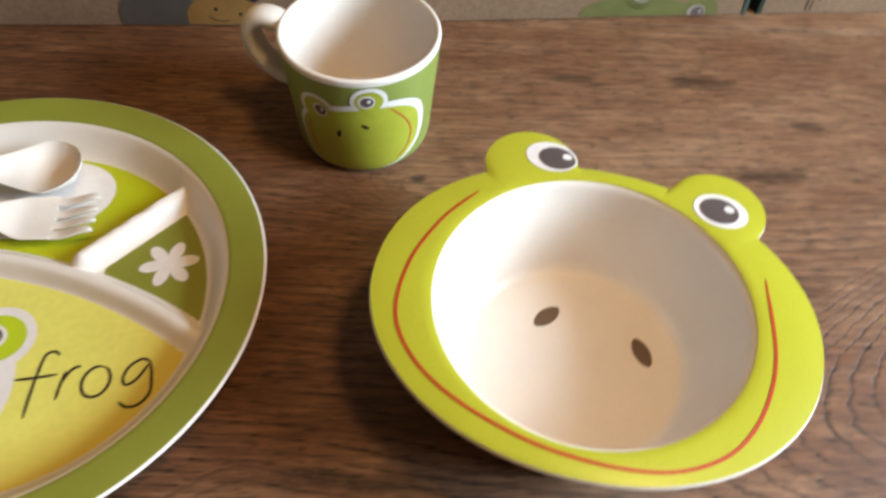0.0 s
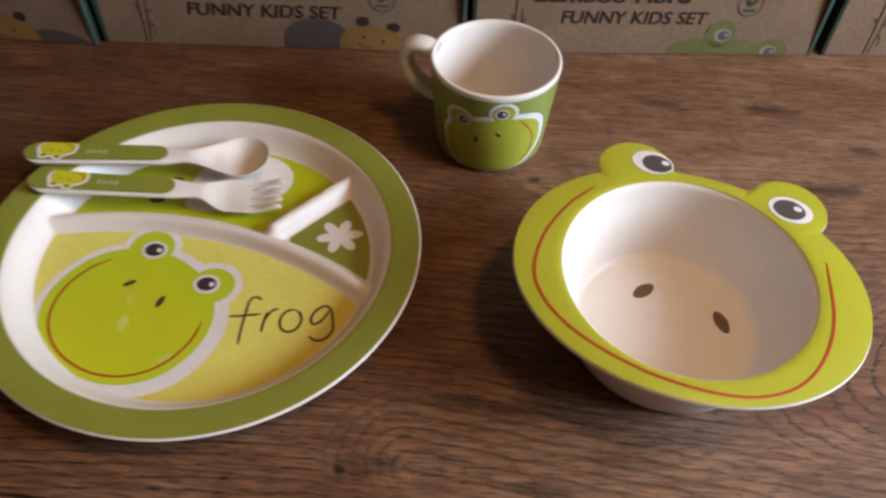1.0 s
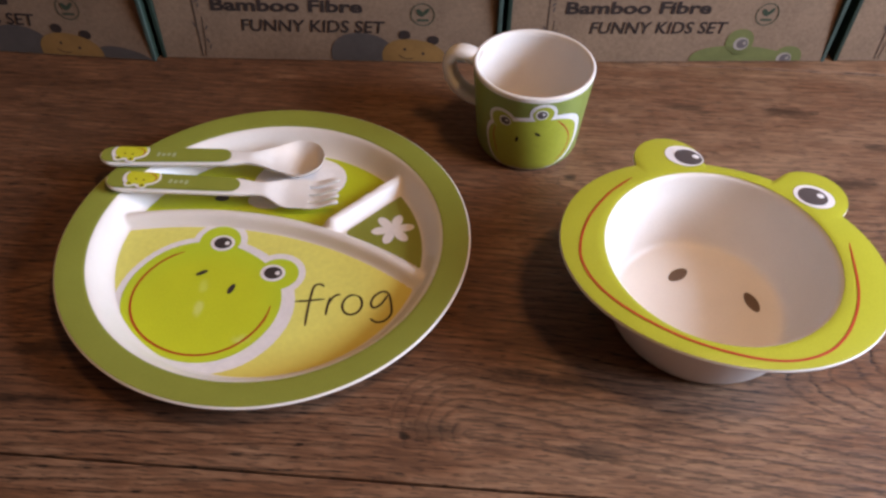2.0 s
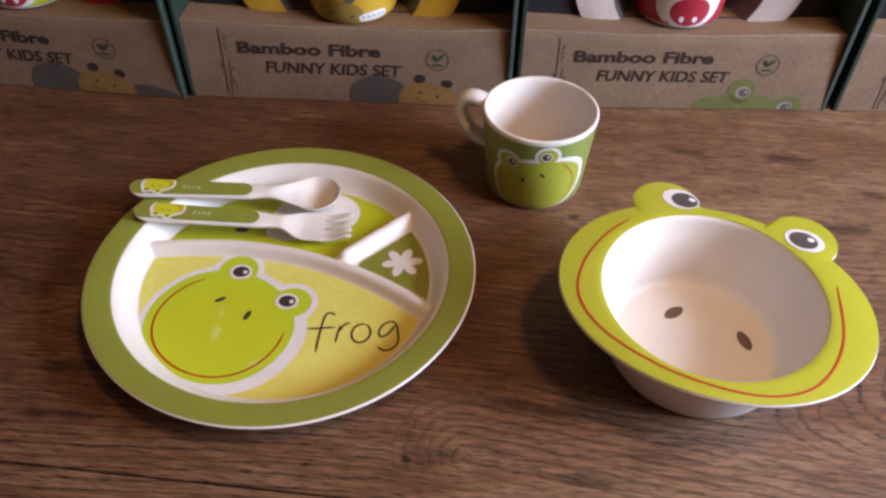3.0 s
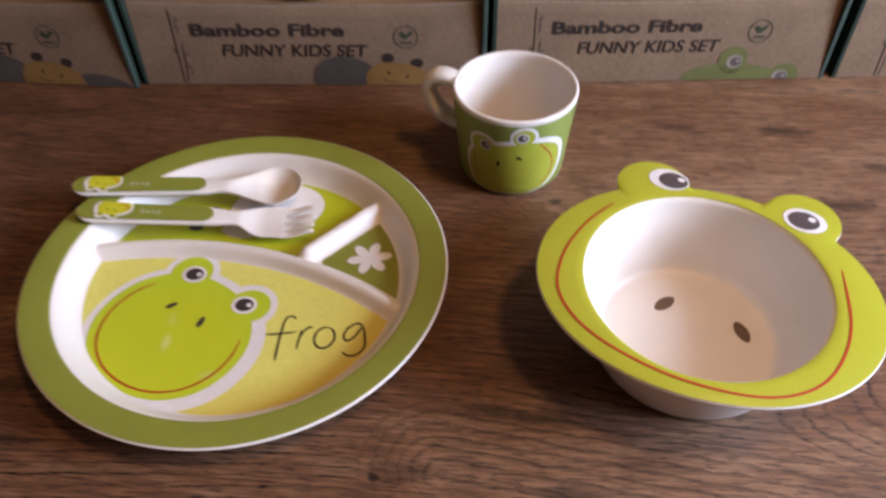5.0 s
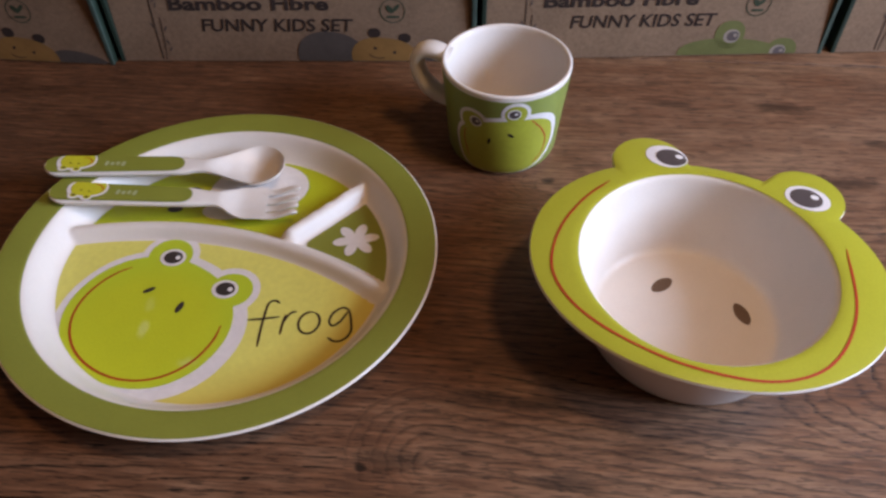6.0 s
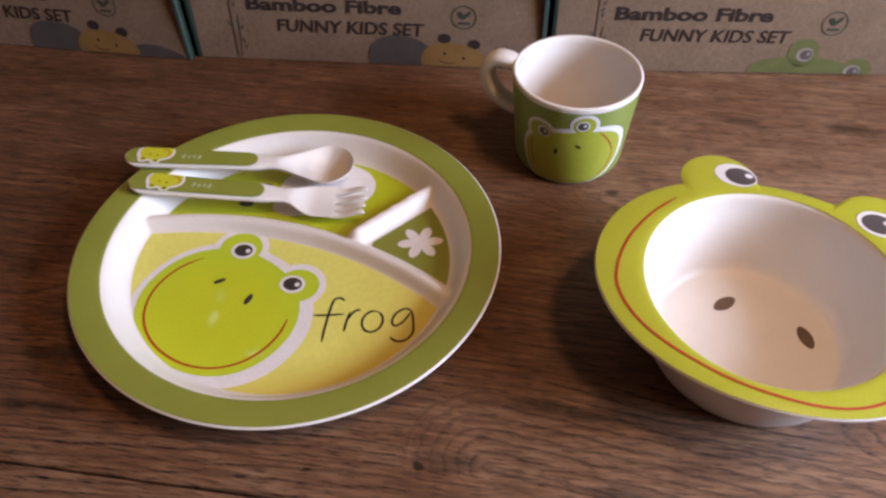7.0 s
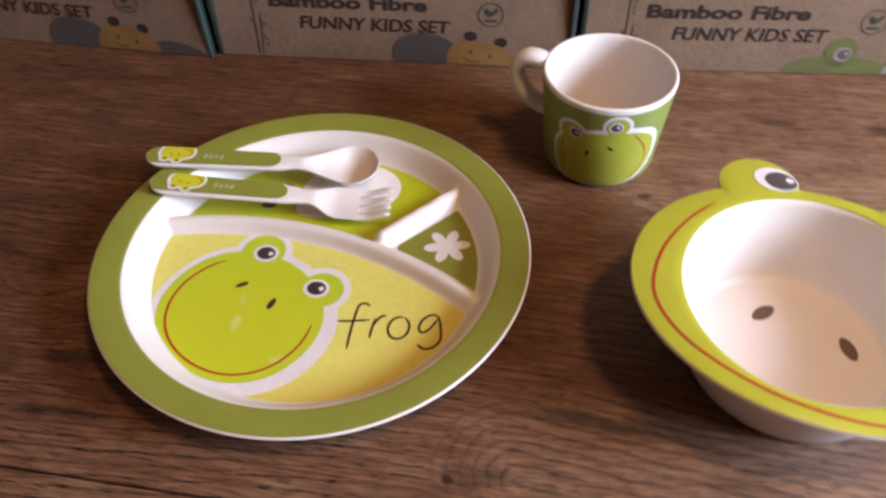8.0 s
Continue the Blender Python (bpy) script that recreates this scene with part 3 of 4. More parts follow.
def ring(profile, n=240, sx=1.0):
    return tidy(grid([[(sx * r * math.cos(2 * math.pi * i / n), r * math.sin(2 * math.pi * i / n), z) for r, z in profile] for i in range(n)], close_u=True), 1e-7)


part("rim_band", up_facing(ring([(0.1138, 0.0204), (0.1146, 0.02075), (0.1160, 0.0210), (0.124, 0.02175), (0.1299, 0.02242), (0.1309, 0.0224)], sx=SX)), M_OLIVE, plate, "olive green printed rim band")
PZ = FLOOR + 0.0002


def rim_in(x, r=0.1035):
    return math.sqrt(max(0.0, r * r - (x / SX) ** 2))


part("main_print", columns(-0.1030, 0.0975, lambda x: -rim_in(x, 0.1012), lambda x: min(ridge_y(x) - 0.0088, rim_in(x, 0.1012)), PZ), M_SUN, plate, "yellow printed floor fading to gold")
div = lambda x, off: (x - OX - 0.043) + OY + 0.015 + off * math.sqrt(2)
part("upper_print", columns(-0.1, 0.076, lambda x: max(ridge_y(x) + 0.0088, div(x, 0.0118) if x > 0.02 else -1), lambda x: rim_in(x, 0.101), PZ), M_LIME, plate, "lime green printed floor")
part("side_print", columns(0.0495, 0.1045, lambda x: max(ridge_y(x) + 0.0088, -rim_in(x, 0.1022)), lambda x: min(div(x, -0.0035), rim_in(x, 0.1022)), PZ), M_OLIVE, plate, "olive green printed floor")

def on_floor(lift):
    return lambda x, y: (x + OX, y + OY, lift)


L1, L2, L3, L4, L5 = (on_floor(PZ + 0.00018 * k) for k in range(1, 6))


def decal(name, bm, material, parent, label=""):
    return part(name, up_facing(bm), material, parent, label)


# flower of six petals
for i in range(6):
    a = radians(12 + 60 * i)
    decal("petal", blob(0.0808 + 0.0088 * math.cos(a), 0.0182 + 0.0082 * math.sin(a), 0.0064, 0.0036, on_floor(PZ + 0.00015 + 0.00002 * i), turn=math.degrees(a), n=24, rings=2), M_HALO, plate)
decal("petal", blob(0.0808, 0.0182, 0.0045, 0.0045, on_floor(PZ + 0.0003), n=20, rings=2), M_HALO, plate)

# frog face with its white outline
FT = -32
for k, (cx, cy, rx, ry, tn, pw) in enumerate(((-0.0365, -0.0475, 0.0590, 0.0525, FT, 2.15), (-0.0365, 0.0040, 0.0185, 0.0185, 0, 2), (0.0070, -0.0245, 0.0185, 0.0180, 0, 2))):
    decal("outline_print", blob(cx, cy, rx, ry, on_floor(PZ + 0.0001 + 0.00004 * k), tn, pw), M_HALO, plate)
for k, (cx, cy, rx, ry, tn, pw) in enumerate(((-0.0385, -0.0460, 0.0520, 0.0465, FT, 2.15), (-0.0365, 0.0040, 0.0140, 0.0140, 0, 2), (0.0072, -0.0245, 0.0138, 0.0132, 0, 2))):
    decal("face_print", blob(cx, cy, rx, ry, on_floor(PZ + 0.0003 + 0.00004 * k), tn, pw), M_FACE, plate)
for cx, cy in ((-0.0345, 0.0022), (0.0038, -0.0238)):
    decal("eye_print", blob(cx, cy, 0.0083, 0.0072, L3, -10), M_HALO, plate)
    decal("pupil_print", blob(cx + 0.0002, cy, 0.0060, 0.0052, L4, -10), M_BLACK, plate)
    decal("glint_print", blob(cx + 0.0033, cy - 0.0004, 0.0016, 0.0017, L5, n=16, rings=1), M_HALO, plate)
decal("nostril_print", blob(-0.0428, -0.0246, 0.0041, 0.0016, L3, 30, n=24, rings=2), M_BLACK, plate)
decal("nostril_print", blob(-0.0209, -0.0379, 0.0045, 0.0019, L3, 72, n=24, rings=2), M_BLACK, plate)
decal("mouth_line", stroke(arc(-0.0383, -0.0465, 0.0455, 0.0415, 114 - FT, 356 - FT, 60, FT, 2.1), 0.0013, L3), M_RED, plate, "thin red printed smile")

# the hand-lettered word
W = 0.0015
letters = {
    "letter_f": (spline([(0.0392, -0.0345), (0.0362, -0.0325), (0.0325, -0.0345), (0.0312, -0.0440), (0.0306, -0.0550), (0.0305, -0.0665)]), spline([(0.0215, -0.0472), (0.031, -0.0462), (0.0405, -0.0447)])),
    "letter_r": (spline([(0.0438, -0.0432), (0.0428, -0.0510), (0.0424, -0.0578)]), spline([(0.0427, -0.0500), (0.0450, -0.0445), (0.0475, -0.0415), (0.0502, -0.0408)])),
    "letter_o": (arc(0.0585, -0.0490, 0.0062, 0.0080, 80, 440, 36, -8),),
    "letter_g": (spline([(0.0818, -0.0395), (0.0775, -0.0378), (0.0722, -0.0418), (0.0704, -0.0480), (0.0726, -0.0512), (0.0770, -0.0480), (0.0812, -0.0400)]), spline([(0.0816, -0.0395), (0.0832, -0.0470), (0.0838, -0.0555), (0.0800, -0.0612), (0.0748, -0.0625), (0.0705, -0.0598)])),
}
for nm, lines in letters.items():
    bm = bmesh.new()
    for k, ln in enumerate(lines):
        s = stroke(ln, W, on_floor(PZ + 0.0002 + 0.00003 * k))
        me = bpy.data.meshes.new("line")
        s.to_mesh(me)
        bm.from_mesh(me)
        s.free()
        bpy.data.meshes.remove(me)
    decal(nm, bm, M_INK, plate)

# the upper floor's print, mostly under the cutlery
decal("outline_print", blob(0.010, 0.066, 0.034, 0.026, L1, 10), M_HALO, plate)
decal("outline_print", blob(-0.010, 0.045, 0.015, 0.0085, on_floor(PZ + 0.00024), 0), M_HALO, plate)
decal("pupil_print", blob(-0.0440, 0.0462, 0.0052, 0.0030, L2, 0, n=24, rings=2), M_BLACK, plate)
decal("pupil_print", blob(-0.0340, 0.0660, 0.0042, 0.0018, L2, -10, n=24, rings=2), M_BLACK, plate)


# ---------------------------------------------------------------- cutlery
def sheet(us, half, mid, dish, thick, nv=12):
    """A long moulded body: half-width, height, hollow and thickness along u."""
    rows = []
    for u in us:
        w, z, d, t = half(u), mid(u), dish(u), thick(u)
        top, low = [], []
        for j in range(nv + 1):
            v = -math.cos(math.pi * j / nv)
            e = math.sqrt(max(0.0, 1 - v ** 4))
            zt = z - d * (1 - v * v)
            top.append((u, w * v, zt - t * 0.25 * (1 - e)))
            low.append((u, w * v, zt - t * (0.25 + 0.75 * e)))
        rows.append(top + low[::-1])
    bm = grid(rows, close_v=True)
    vs = bm.verts
    vs.ensure_lookup_table()
    n = len(rows[0])
    for k in (0, len(rows) - 1):
        try:
            bm.faces.new([vs[k * n + j] for j in range(n)])
        except ValueError:
            pass
    return tidy(bm, 1e-6)


def interp(xs, ys):
    def f(u):
        if u <= xs[0]:
            return ys[0]
        for a, b, p, q in zip(xs, xs[1:], ys, ys[1:]):
            if u <= b:
                t = (u - a) / (b - a)
                return p + (q - p) * (t * t * (3 - 2 * t))
        return ys[-1]
    return f


def dense(a, b, n):
    """Stations from a to b, closer towards both ends."""
    return [a + (b - a) * (1 - math.cos(math.pi * i / n)) / 2 for i in range(n + 1)]


def handle_half(u):
    end = math.sqrt(max(0.0, 1 - ((0.010 - u) / 0.010) ** 2)) if u < 0.010 else 1.0
    return (0.0094 - 0.0012 * u / 0.09) * max(0.02, end)


def handle_print(tool, mid, badge_turn, shift=0.0):
    def place(x, y, lift=0.0):
        return (x, y, mid(x) + 0.0004 + lift)
    us = dense(0.0012, 0.0915, 30)
    rows = []
    for u in us:
        w = handle_half(u) - 0.0011
        if u > 0.084:
            w *= math.sqrt(max(0.0, 1 - ((u - 0.084) / 0.0076) ** 2))
        w = max(w, 0.0002)
        rows.append([place(u, -w), place(u, -w * 0.3), place(u, w * 0.3), place(u, w)])
    part("handle_inlay", up_facing(grid(rows)), M_OLIVE, tool, "olive green inlaid grip")
    lay = lambda k: (lambda x, y: place(x + shift, min(y, handle_half(x + shift) - 0.0012), 0.0002 * k))
    part("badge_outline", up_facing(blob(0.0208, 0.0026, 0.0130, 0.0086, lay(1), badge_turn, 2.4, 32, 4)), M_HALO, tool)
    part("badge", up_facing(blob(0.0214, 0.0034, 0.0110, 0.0076, lay(2), badge_turn, 2.4, 32, 4)), M_SUNNY, tool, "small yellow frog badge")
    for k, (bx, by) in enumerate(((0.0132, -0.0044), (0.0218, -0.0060))):
        part("badge_outline", up_facing(blob(bx, by, 0.0036, 0.0030, lay(1.2 + 0.2 * k), 0, 2, 20, 2)), M_HALO, tool)
        part("badge", up_facing(blob(bx + 0.0004, by + 0.0006, 0.0024, 0.0021, lay(2.2 + 0.2 * k), 0, 2, 16, 1)), M_SUNNY, tool)
        part("badge_mark", up_facing(blob(bx + 0.0004, by + 0.0003, 0.0011, 0.0009, lay(3), 0, 2, 12, 1)), M_INK, tool)
    for bx, by in ((0.0172, 0.0004), (0.0225, -0.0004)):
        part("badge_mark", up_facing(blob(bx, by, 0.0007, 0.0006, lay(3), 0, 2, 10, 1)), M_INK, tool)
    part("badge_smile", stroke(arc(0.0214, 0.0018, 0.0094, 0.0050, -35, 70, 16), 0.0006, lay(3)), M_RED, tool)
    for k in range(4):
        part("badge_bar", up_facing(blob(0.0405 + 0.0036 * k, 0.0002 - 0.0004 * (k % 2), 0.0012, 0.0024 if k in (0, 3) else 0.0017, lay(1), -12, 4, 12, 1)), M_PALE, tool)


def spoon(x, y, z, rz, tip):
    tool = thing("spoon", x, y, z, 0, "child's ivory spoon with olive grip lying on the plate", "spoon", "cutlery on the plate")
    tool.matrix_world = pose(x * U, y * U, z * U, 0, tip, rz)
    zl = interp([0, 0.09, 0.112, 0.125, 0.163], [0.0, 0.0, -0.0005, -0.0012, 0.0015])
    def half(u):
        if u < 0.088:
            return handle_half(u)
        if u < 0.100:
            return interp([0.088, 0.100], [0.00822, 0.0060])(u)
        if u < 0.139:
            t = (u - 0.100) / 0.039
            return 0.0060 + 0.0134 * t * t * (2.2 - 1.2 * t)
        return max(0.0004, 0.0194 * math.sqrt(max(0.0, 1 - ((u - 0.139) / 0.0196) ** 2)))

    us = sorted({round(v, 5) for v in dense(0.0, 0.03, 14) + dense(0.03, 0.10, 18) + dense(0.10, 0.1586, 30)})
    dish = interp([0, 0.104, 0.124, 0.141, 0.153, 0.1586], [0, 0, 0.0062, 0.0112, 0.0088, 0.0])
    thick = interp([0, 0.01, 0.09, 0.11, 0.13, 0.1586], [0.003, 0.0058, 0.0056, 0.0044, 0.0030, 0.0024])
    part("body", sheet(us, half, zl, dish, thick), M_WHITE, tool)
    handle_print(tool, zl, 6)
    return tool


def fork(x, y, z, rz, tip):
    tool = thing("fork", x, y, z, 0, "child's ivory fork with olive grip lying on the plate", "fork", "cutlery on the plate")
    tool.matrix_world = pose(x * U, y * U, z * U, 0, tip, rz)
    zl = interp([0, 0.09, 0.106, 0.124, 0.1415, 0.1595], [0.0, 0.0, -0.001, -0.0045, -0.0042, 0.0012])
    half = lambda u: handle_half(u) if u < 0.088 else interp([0.088, 0.102, 0.108], [0.00822, 0.0064, 0.0062])(u) if u < 0.104 else interp([0.104, 0.126, 0.15], [0.0063, 0.0148, 0.0150])(u)
    us = sorted({round(v, 5) for v in dense(0.0, 0.03, 14) + dense(0.03, 0.11, 18) + dense(0.11, 0.139, 12)})
    dish = interp([0, 0.106, 0.125, 0.139], [0, 0, 0.0022, 0.0022])
    thick = interp([0, 0.01, 0.09, 0.11, 0.13, 0.1605], [0.003, 0.0058, 0.0056, 0.0044, 0.0030, 0.0020])
    part("body", sheet(us, half, zl, dish, thick), M_WHITE, tool)
    w = half(0.139)
    for k in range(4):
        yc = w * (-0.75 + 0.5 * k)
        b = sheet(dense(0.1365, 0.1605, 10), lambda u: w * 0.185 * (1 - 0.35 * max(0, (u - 0.1465) / 0.014)) * (1 if u < 0.158 else math.sqrt(max(0.02, 1 - ((u - 0.158) / 0.0026) ** 2))), lambda u: zl(u) - 0.0022 * (1 - (yc / w) ** 2), lambda u: 0.0, lambda u: 0.0028, 8)
        for v in b.verts:
            v.co.y += yc
        part("tine", b, M_WHITE, tool)
    handle_print(tool, zl, 6, 0.0034)
    return tool


spoon(PLATE[0] - 0.1293, PLATE[1] + 0.0676, 0.0295, 5.0, 3.86)
fork(PLATE[0] - 0.1183, PLATE[1] + 0.0436, 0.0283, 2.0, 4.4)

# ---------------------------------------------------------------- frog bowl
BOWL = (0.0945, 0.1860)
bowl = thing("frog_bowl", *BOWL, 0, -17, "ivory bowl with a yellow-green frog-face rim and ears", "bowl")
BZ = 0.0583
EARS = ((-0.0392, 0.0733, 0.0228), (0.0510, 0.0680, 0.0228))
FACE = (0.0003, -0.0012, 0.0958, 0.0794)


def rim_radius(a, grow=0.0):
    """The rim's reach from the vessel's axis: a wide oval set a little forward, with two round ears."""
    ca, sa = math.cos(a), math.sin(a)
    cx, cy, rx, ry = FACE
    lo, hi = 0.05, 0.13
    for _ in range(30):
        k = (lo + hi) / 2
        inside = abs((k * ca - cx) / (rx + grow)) ** 2.06 + abs((k * sa - cy) / (ry + grow)) ** 2.06 < 1
        lo, hi = (k, hi) if inside else (lo, k)
    k = lo
    for ex, ey, er in EARS:
        along = ex * ca + ey * sa
        off2 = ex * ex + ey * ey - along * along
        rr = (er + grow) ** 2 - off2
        if rr > 0 and along > 0:
            k = max(k, along + math.sqrt(rr))
    return k


NB = 420
angles = [2 * math.pi * i / NB for i in range(NB)]


def rim_slope(f):
    return BZ + 0.0004 - 0.0016 * f * f


rows = []
for a in angles:
    ca, sa = math.cos(a), math.sin(a)
    R = rim_radius(a)
    row = [(0.0, 0.0070)]
    row += [(0.05 * k / 8, 0.0070) for k in range(1, 9)]
    row += [(0.0522, 0.0078), (0.0544, 0.0100), (0.0558, 0.0140), (0.0588, 0.0250), (0.0620, 0.0365), (0.0648, 0.0475), (0.0662, 0.0538), (0.0669, 0.0564), (0.0680, 0.0578), (0.0696, 0.0583)]
    row += [(0.0696 + (R - 0.0012 - 0.0696) * f, rim_slope(f)) for f in (0.15, 0.3, 0.45, 0.6, 0.75, 0.9, 1.0)]
    row += [(R - 0.0004, rim_slope(1) - 0.0004), (R, rim_slope(1) - 0.0012), (R - 0.0003, rim_slope(1) - 0.0022), (R - 0.0012, rim_slope(1) - 0.0028)]
    row += [(0.0735 + (R - 0.0735) * f, rim_slope(f) - 0.0030) for f in (0.7, 0.4, 0.1)]
    row += [(0.0710, 0.0530), (0.0694, 0.0450), (0.0645, 0.0270), (0.0594, 0.0100), (0.0570, 0.0040), (0.0553, 0.0010), (0.0538, 0.0), (0.0505, 0.0), (0.0490, 0.0020), (0.0, 0.0020)]
    rows.append([(r * ca, r * sa, z) for r, z in row])
part("body", tidy(grid(rows, close_u=True), 2e-6), M_WHITE, bowl)
rows = []
for a in angles:
    ca, sa = math.cos(a), math.sin(a)
    R = rim_radius(a)
    rows.append([((0.0686 + (R - 0.0006 - 0.0686) * f) * ca, (0.0686 + (R - 0.0006 - 0.0686) * f) * sa, rim_slope(f) + 0.00025 - (0.0004 if f == 0 else 0)) for f in (0.0, 0.06, 0.2, 0.4, 0.6, 0.8, 0.97, 1.0)])
part("rim_print", up_facing(grid(rows, close_u=True)), M_BOWL, bowl, "yellow-green printed frog face rim")


def on_rim(k):
    def place(x, y):
        a, r = math.atan2(y, x), math.hypot(x, y)
        f = (r - 0.0686) / (rim_radius(a) - 0.0692)
        return (x, y, rim_slope(min(1, max(0, f))) + 0.0003 + 0.00018 * k)
    return place


smile = spline([(-0.0600, 0.0470), (-0.0716, 0.0276), (-0.0798, 0.0022), (-0.0803, -0.0222), (-0.0740, -0.0386), (-0.0600, -0.0528), (-0.0400, -0.0634), (-0.0140, -0.0710), (0.0110, -0.0729), (0.0330, -0.0704), (0.0500, -0.0632), (0.0630, -0.0512), (0.0720, -0.0320), (0.0758, -0.0070), (0.0722, 0.0298)], 7)
decal("mouth_line", stroke(smile, 0.0014, on_rim(1)), M_RED, bowl, "thin red printed smile")
for ex, ey, px, py in ((-0.0300, 0.0795, 0.0028, -0.0006), (0.0522, 0.0655, -0.0008, -0.0003)):
    decal("eye_print", blob(ex, ey, 0.0128, 0.0104, on_rim(1), -6), M_HALO, bowl)
    decal("pupil_print", blob(ex + px, ey + py, 0.0092, 0.0079, on_rim(2), -4), M_PUPIL, bowl)
    decal("glint_print", blob(ex + px + 0.0046, ey + py + 0.0019, 0.0024, 0.0021, on_rim(3), 0, n=20, rings=2), M_HALO, bowl)
IN = flat(0.0072)
for nx, ny, tn in ((-0.0160, 0.0212, 53), (0.0318, 0.0126, 120)):
    decal("nostril_print", blob(nx, ny, 0.0082, 0.0042, IN, tn, 1.8), M_NOSE, bowl)


# ---------------------------------------------------------------- mug
MUG = (-0.0057, 0.3548)
mug = thing("mug", *MUG, 0, 0, "small green mug with a printed frog and ivory inside", "mug")
outer = [(0.0330, 0.0), (0.0350, 0.0006), (0.0370, 0.0030), (0.0388, 0.0085), (0.0436, 0.0655), (0.0443, 0.0712), (0.0442, 0.0723), (0.0434, 0.0730), (0.0421, 0.0729), (0.0412, 0.0720), (0.0407, 0.0680), (0.0362, 0.0150), (0.0345, 0.0098), (0.0315, 0.0072), (0.0, 0.0066)]
part("body", lathe([(0.0, 0.0012), (0.0300, 0.0012), (0.0310, 0.0), *outer], 128), M_WHITE, mug)


def mug_r(z):
    if z < 0.0085:
        return 0.0388 - 0.0018 * ((0.0085 - z) / 0.0055) ** 1.5
    return 0.0388 + (0.0436 - 0.0388) * (z - 0.0085) / 0.057


part("wrap_print", ring([(mug_r(z) + 0.0002 , z) for z in (0.0034, 0.0050, 0.0068, 0.0085, 0.02, 0.04, 0.055, 0.0655, 0.0690)], 160), M_MUG, mug, "green printed wrap")


def on_mug(k):
    def place(s, h):
        h = min(0.0694, max(0.0038, h))
        r = mug_r(h) + 0.0003 + 0.00012 * k 
        a = -math.pi / 2 + s / 0.0415
        return (r * math.cos(a), r * math.sin(a), h)
    return place


def mug_print(name, bm, material):
    return part(name, tidy(bm, 1e-7), material, mug)


for k, (cx, cy, rx, ry, pw, tn) in enumerate(((0.0006, 0.0290, 0.0394, 0.0274, 2.5, 8), (-0.0240, 0.0480, 0.0108, 0.0108, 2, 0), (0.0047, 0.0590, 0.0095, 0.0095, 2, 0))):
    mug_print("outline_print", blob(cx, cy, rx, ry, on_mug(1 + 0.3 * k), tn, pw, 80, 8), M_HALO)
for k, (cx, cy, rx, ry, pw, tn) in enumerate(((-0.0004, 0.0276, 0.0364, 0.0252, 2.45, 8), (-0.0240, 0.0478, 0.0084, 0.0084, 2, 0), (0.0047, 0.0587, 0.0072, 0.0072, 2, 0))):
    mug_print("face_print", blob(cx, cy, rx, ry, on_mug(2 + 0.3 * k), tn, pw, 80, 8), M_MUGFACE)
for cx, cy in ((-0.0216, 0.0490), (0.0034, 0.0588)):
    mug_print("eye_print", blob(cx, cy, 0.0044, 0.0044, on_mug(3), 0, 2, 32, 3), M_HALO)
    mug_print("pupil_print", blob(cx + 0.0002, cy, 0.0034, 0.0034, on_mug(4), 0, 2, 32, 3), M_PUPIL)
    mug_print("glint_print", blob(cx + 0.0012, cy + 0.0006, 0.0010, 0.0011, on_mug(5), 0, 2, 12, 1), M_HALO)
mug_print("nostril_print", blob(-0.0123, 0.0340, 0.0011, 0.0028, on_mug(3), -10, 2, 20, 2), M_INK)
mug_print("nostril_print", blob(0.0022, 0.0403, 0.0026, 0.0011, on_mug(3), -38, 2, 20, 2), M_INK)
mug_print("mouth_line", stroke(spline([(0.0155, 0.0518), (0.0243, 0.0410), (0.0296, 0.0290), (0.0276, 0.0174), (0.0206, 0.0106)]), 0.0009, on_mug(3)), M_RED)
mug_print("mouth_line", stroke(spline([(-0.0300, 0.0400), (-0.0312, 0.0289), (-0.0276, 0.0136)]), 0.0009, on_mug(3)), M_RED)


mug_print("outline_print", blob(0.0590, 0.0560, 0.0034, 0.0058, on_mug(2), -12, 2, 24, 3), M_PALE)


def mug_handle():
    """A rounded strap bent from the lip down to the middle of the mug."""
    line = spline([(0.0405, 0.0668), (0.0510, 0.0700), (0.0595, 0.0685), (0.0640, 0.0610), (0.0628, 0.0500), (0.0575, 0.0410), (0.0490, 0.0350), (0.0385, 0.0320)], 6)
    rows = []
    for i, p in enumerate(line):
        d = (line[min(i + 1, len(line) - 1)] - line[max(i - 1, 0)]).normalized()
        nrm = Vector((-d.y, d.x))
        row = []
        for j in range(14):
            a = 2 * math.pi * j / 14
            c, s = math.cos(a), math.sin(a)
            k = (abs(c) ** 3 + abs(s) ** 3) ** (-1 / 3)
            q = p + nrm * (0.0048 * k * c)
            row.append((q.x, 0.0074 * k * s, q.y))
        rows.append(row)
    return tidy(grid(rows, close_v=True), 1e-7)


part("handle", mug_handle(), M_WHITE, mug, "plain ivory loop handle", at=pose(0, 0, 0, 0, 0, 163))


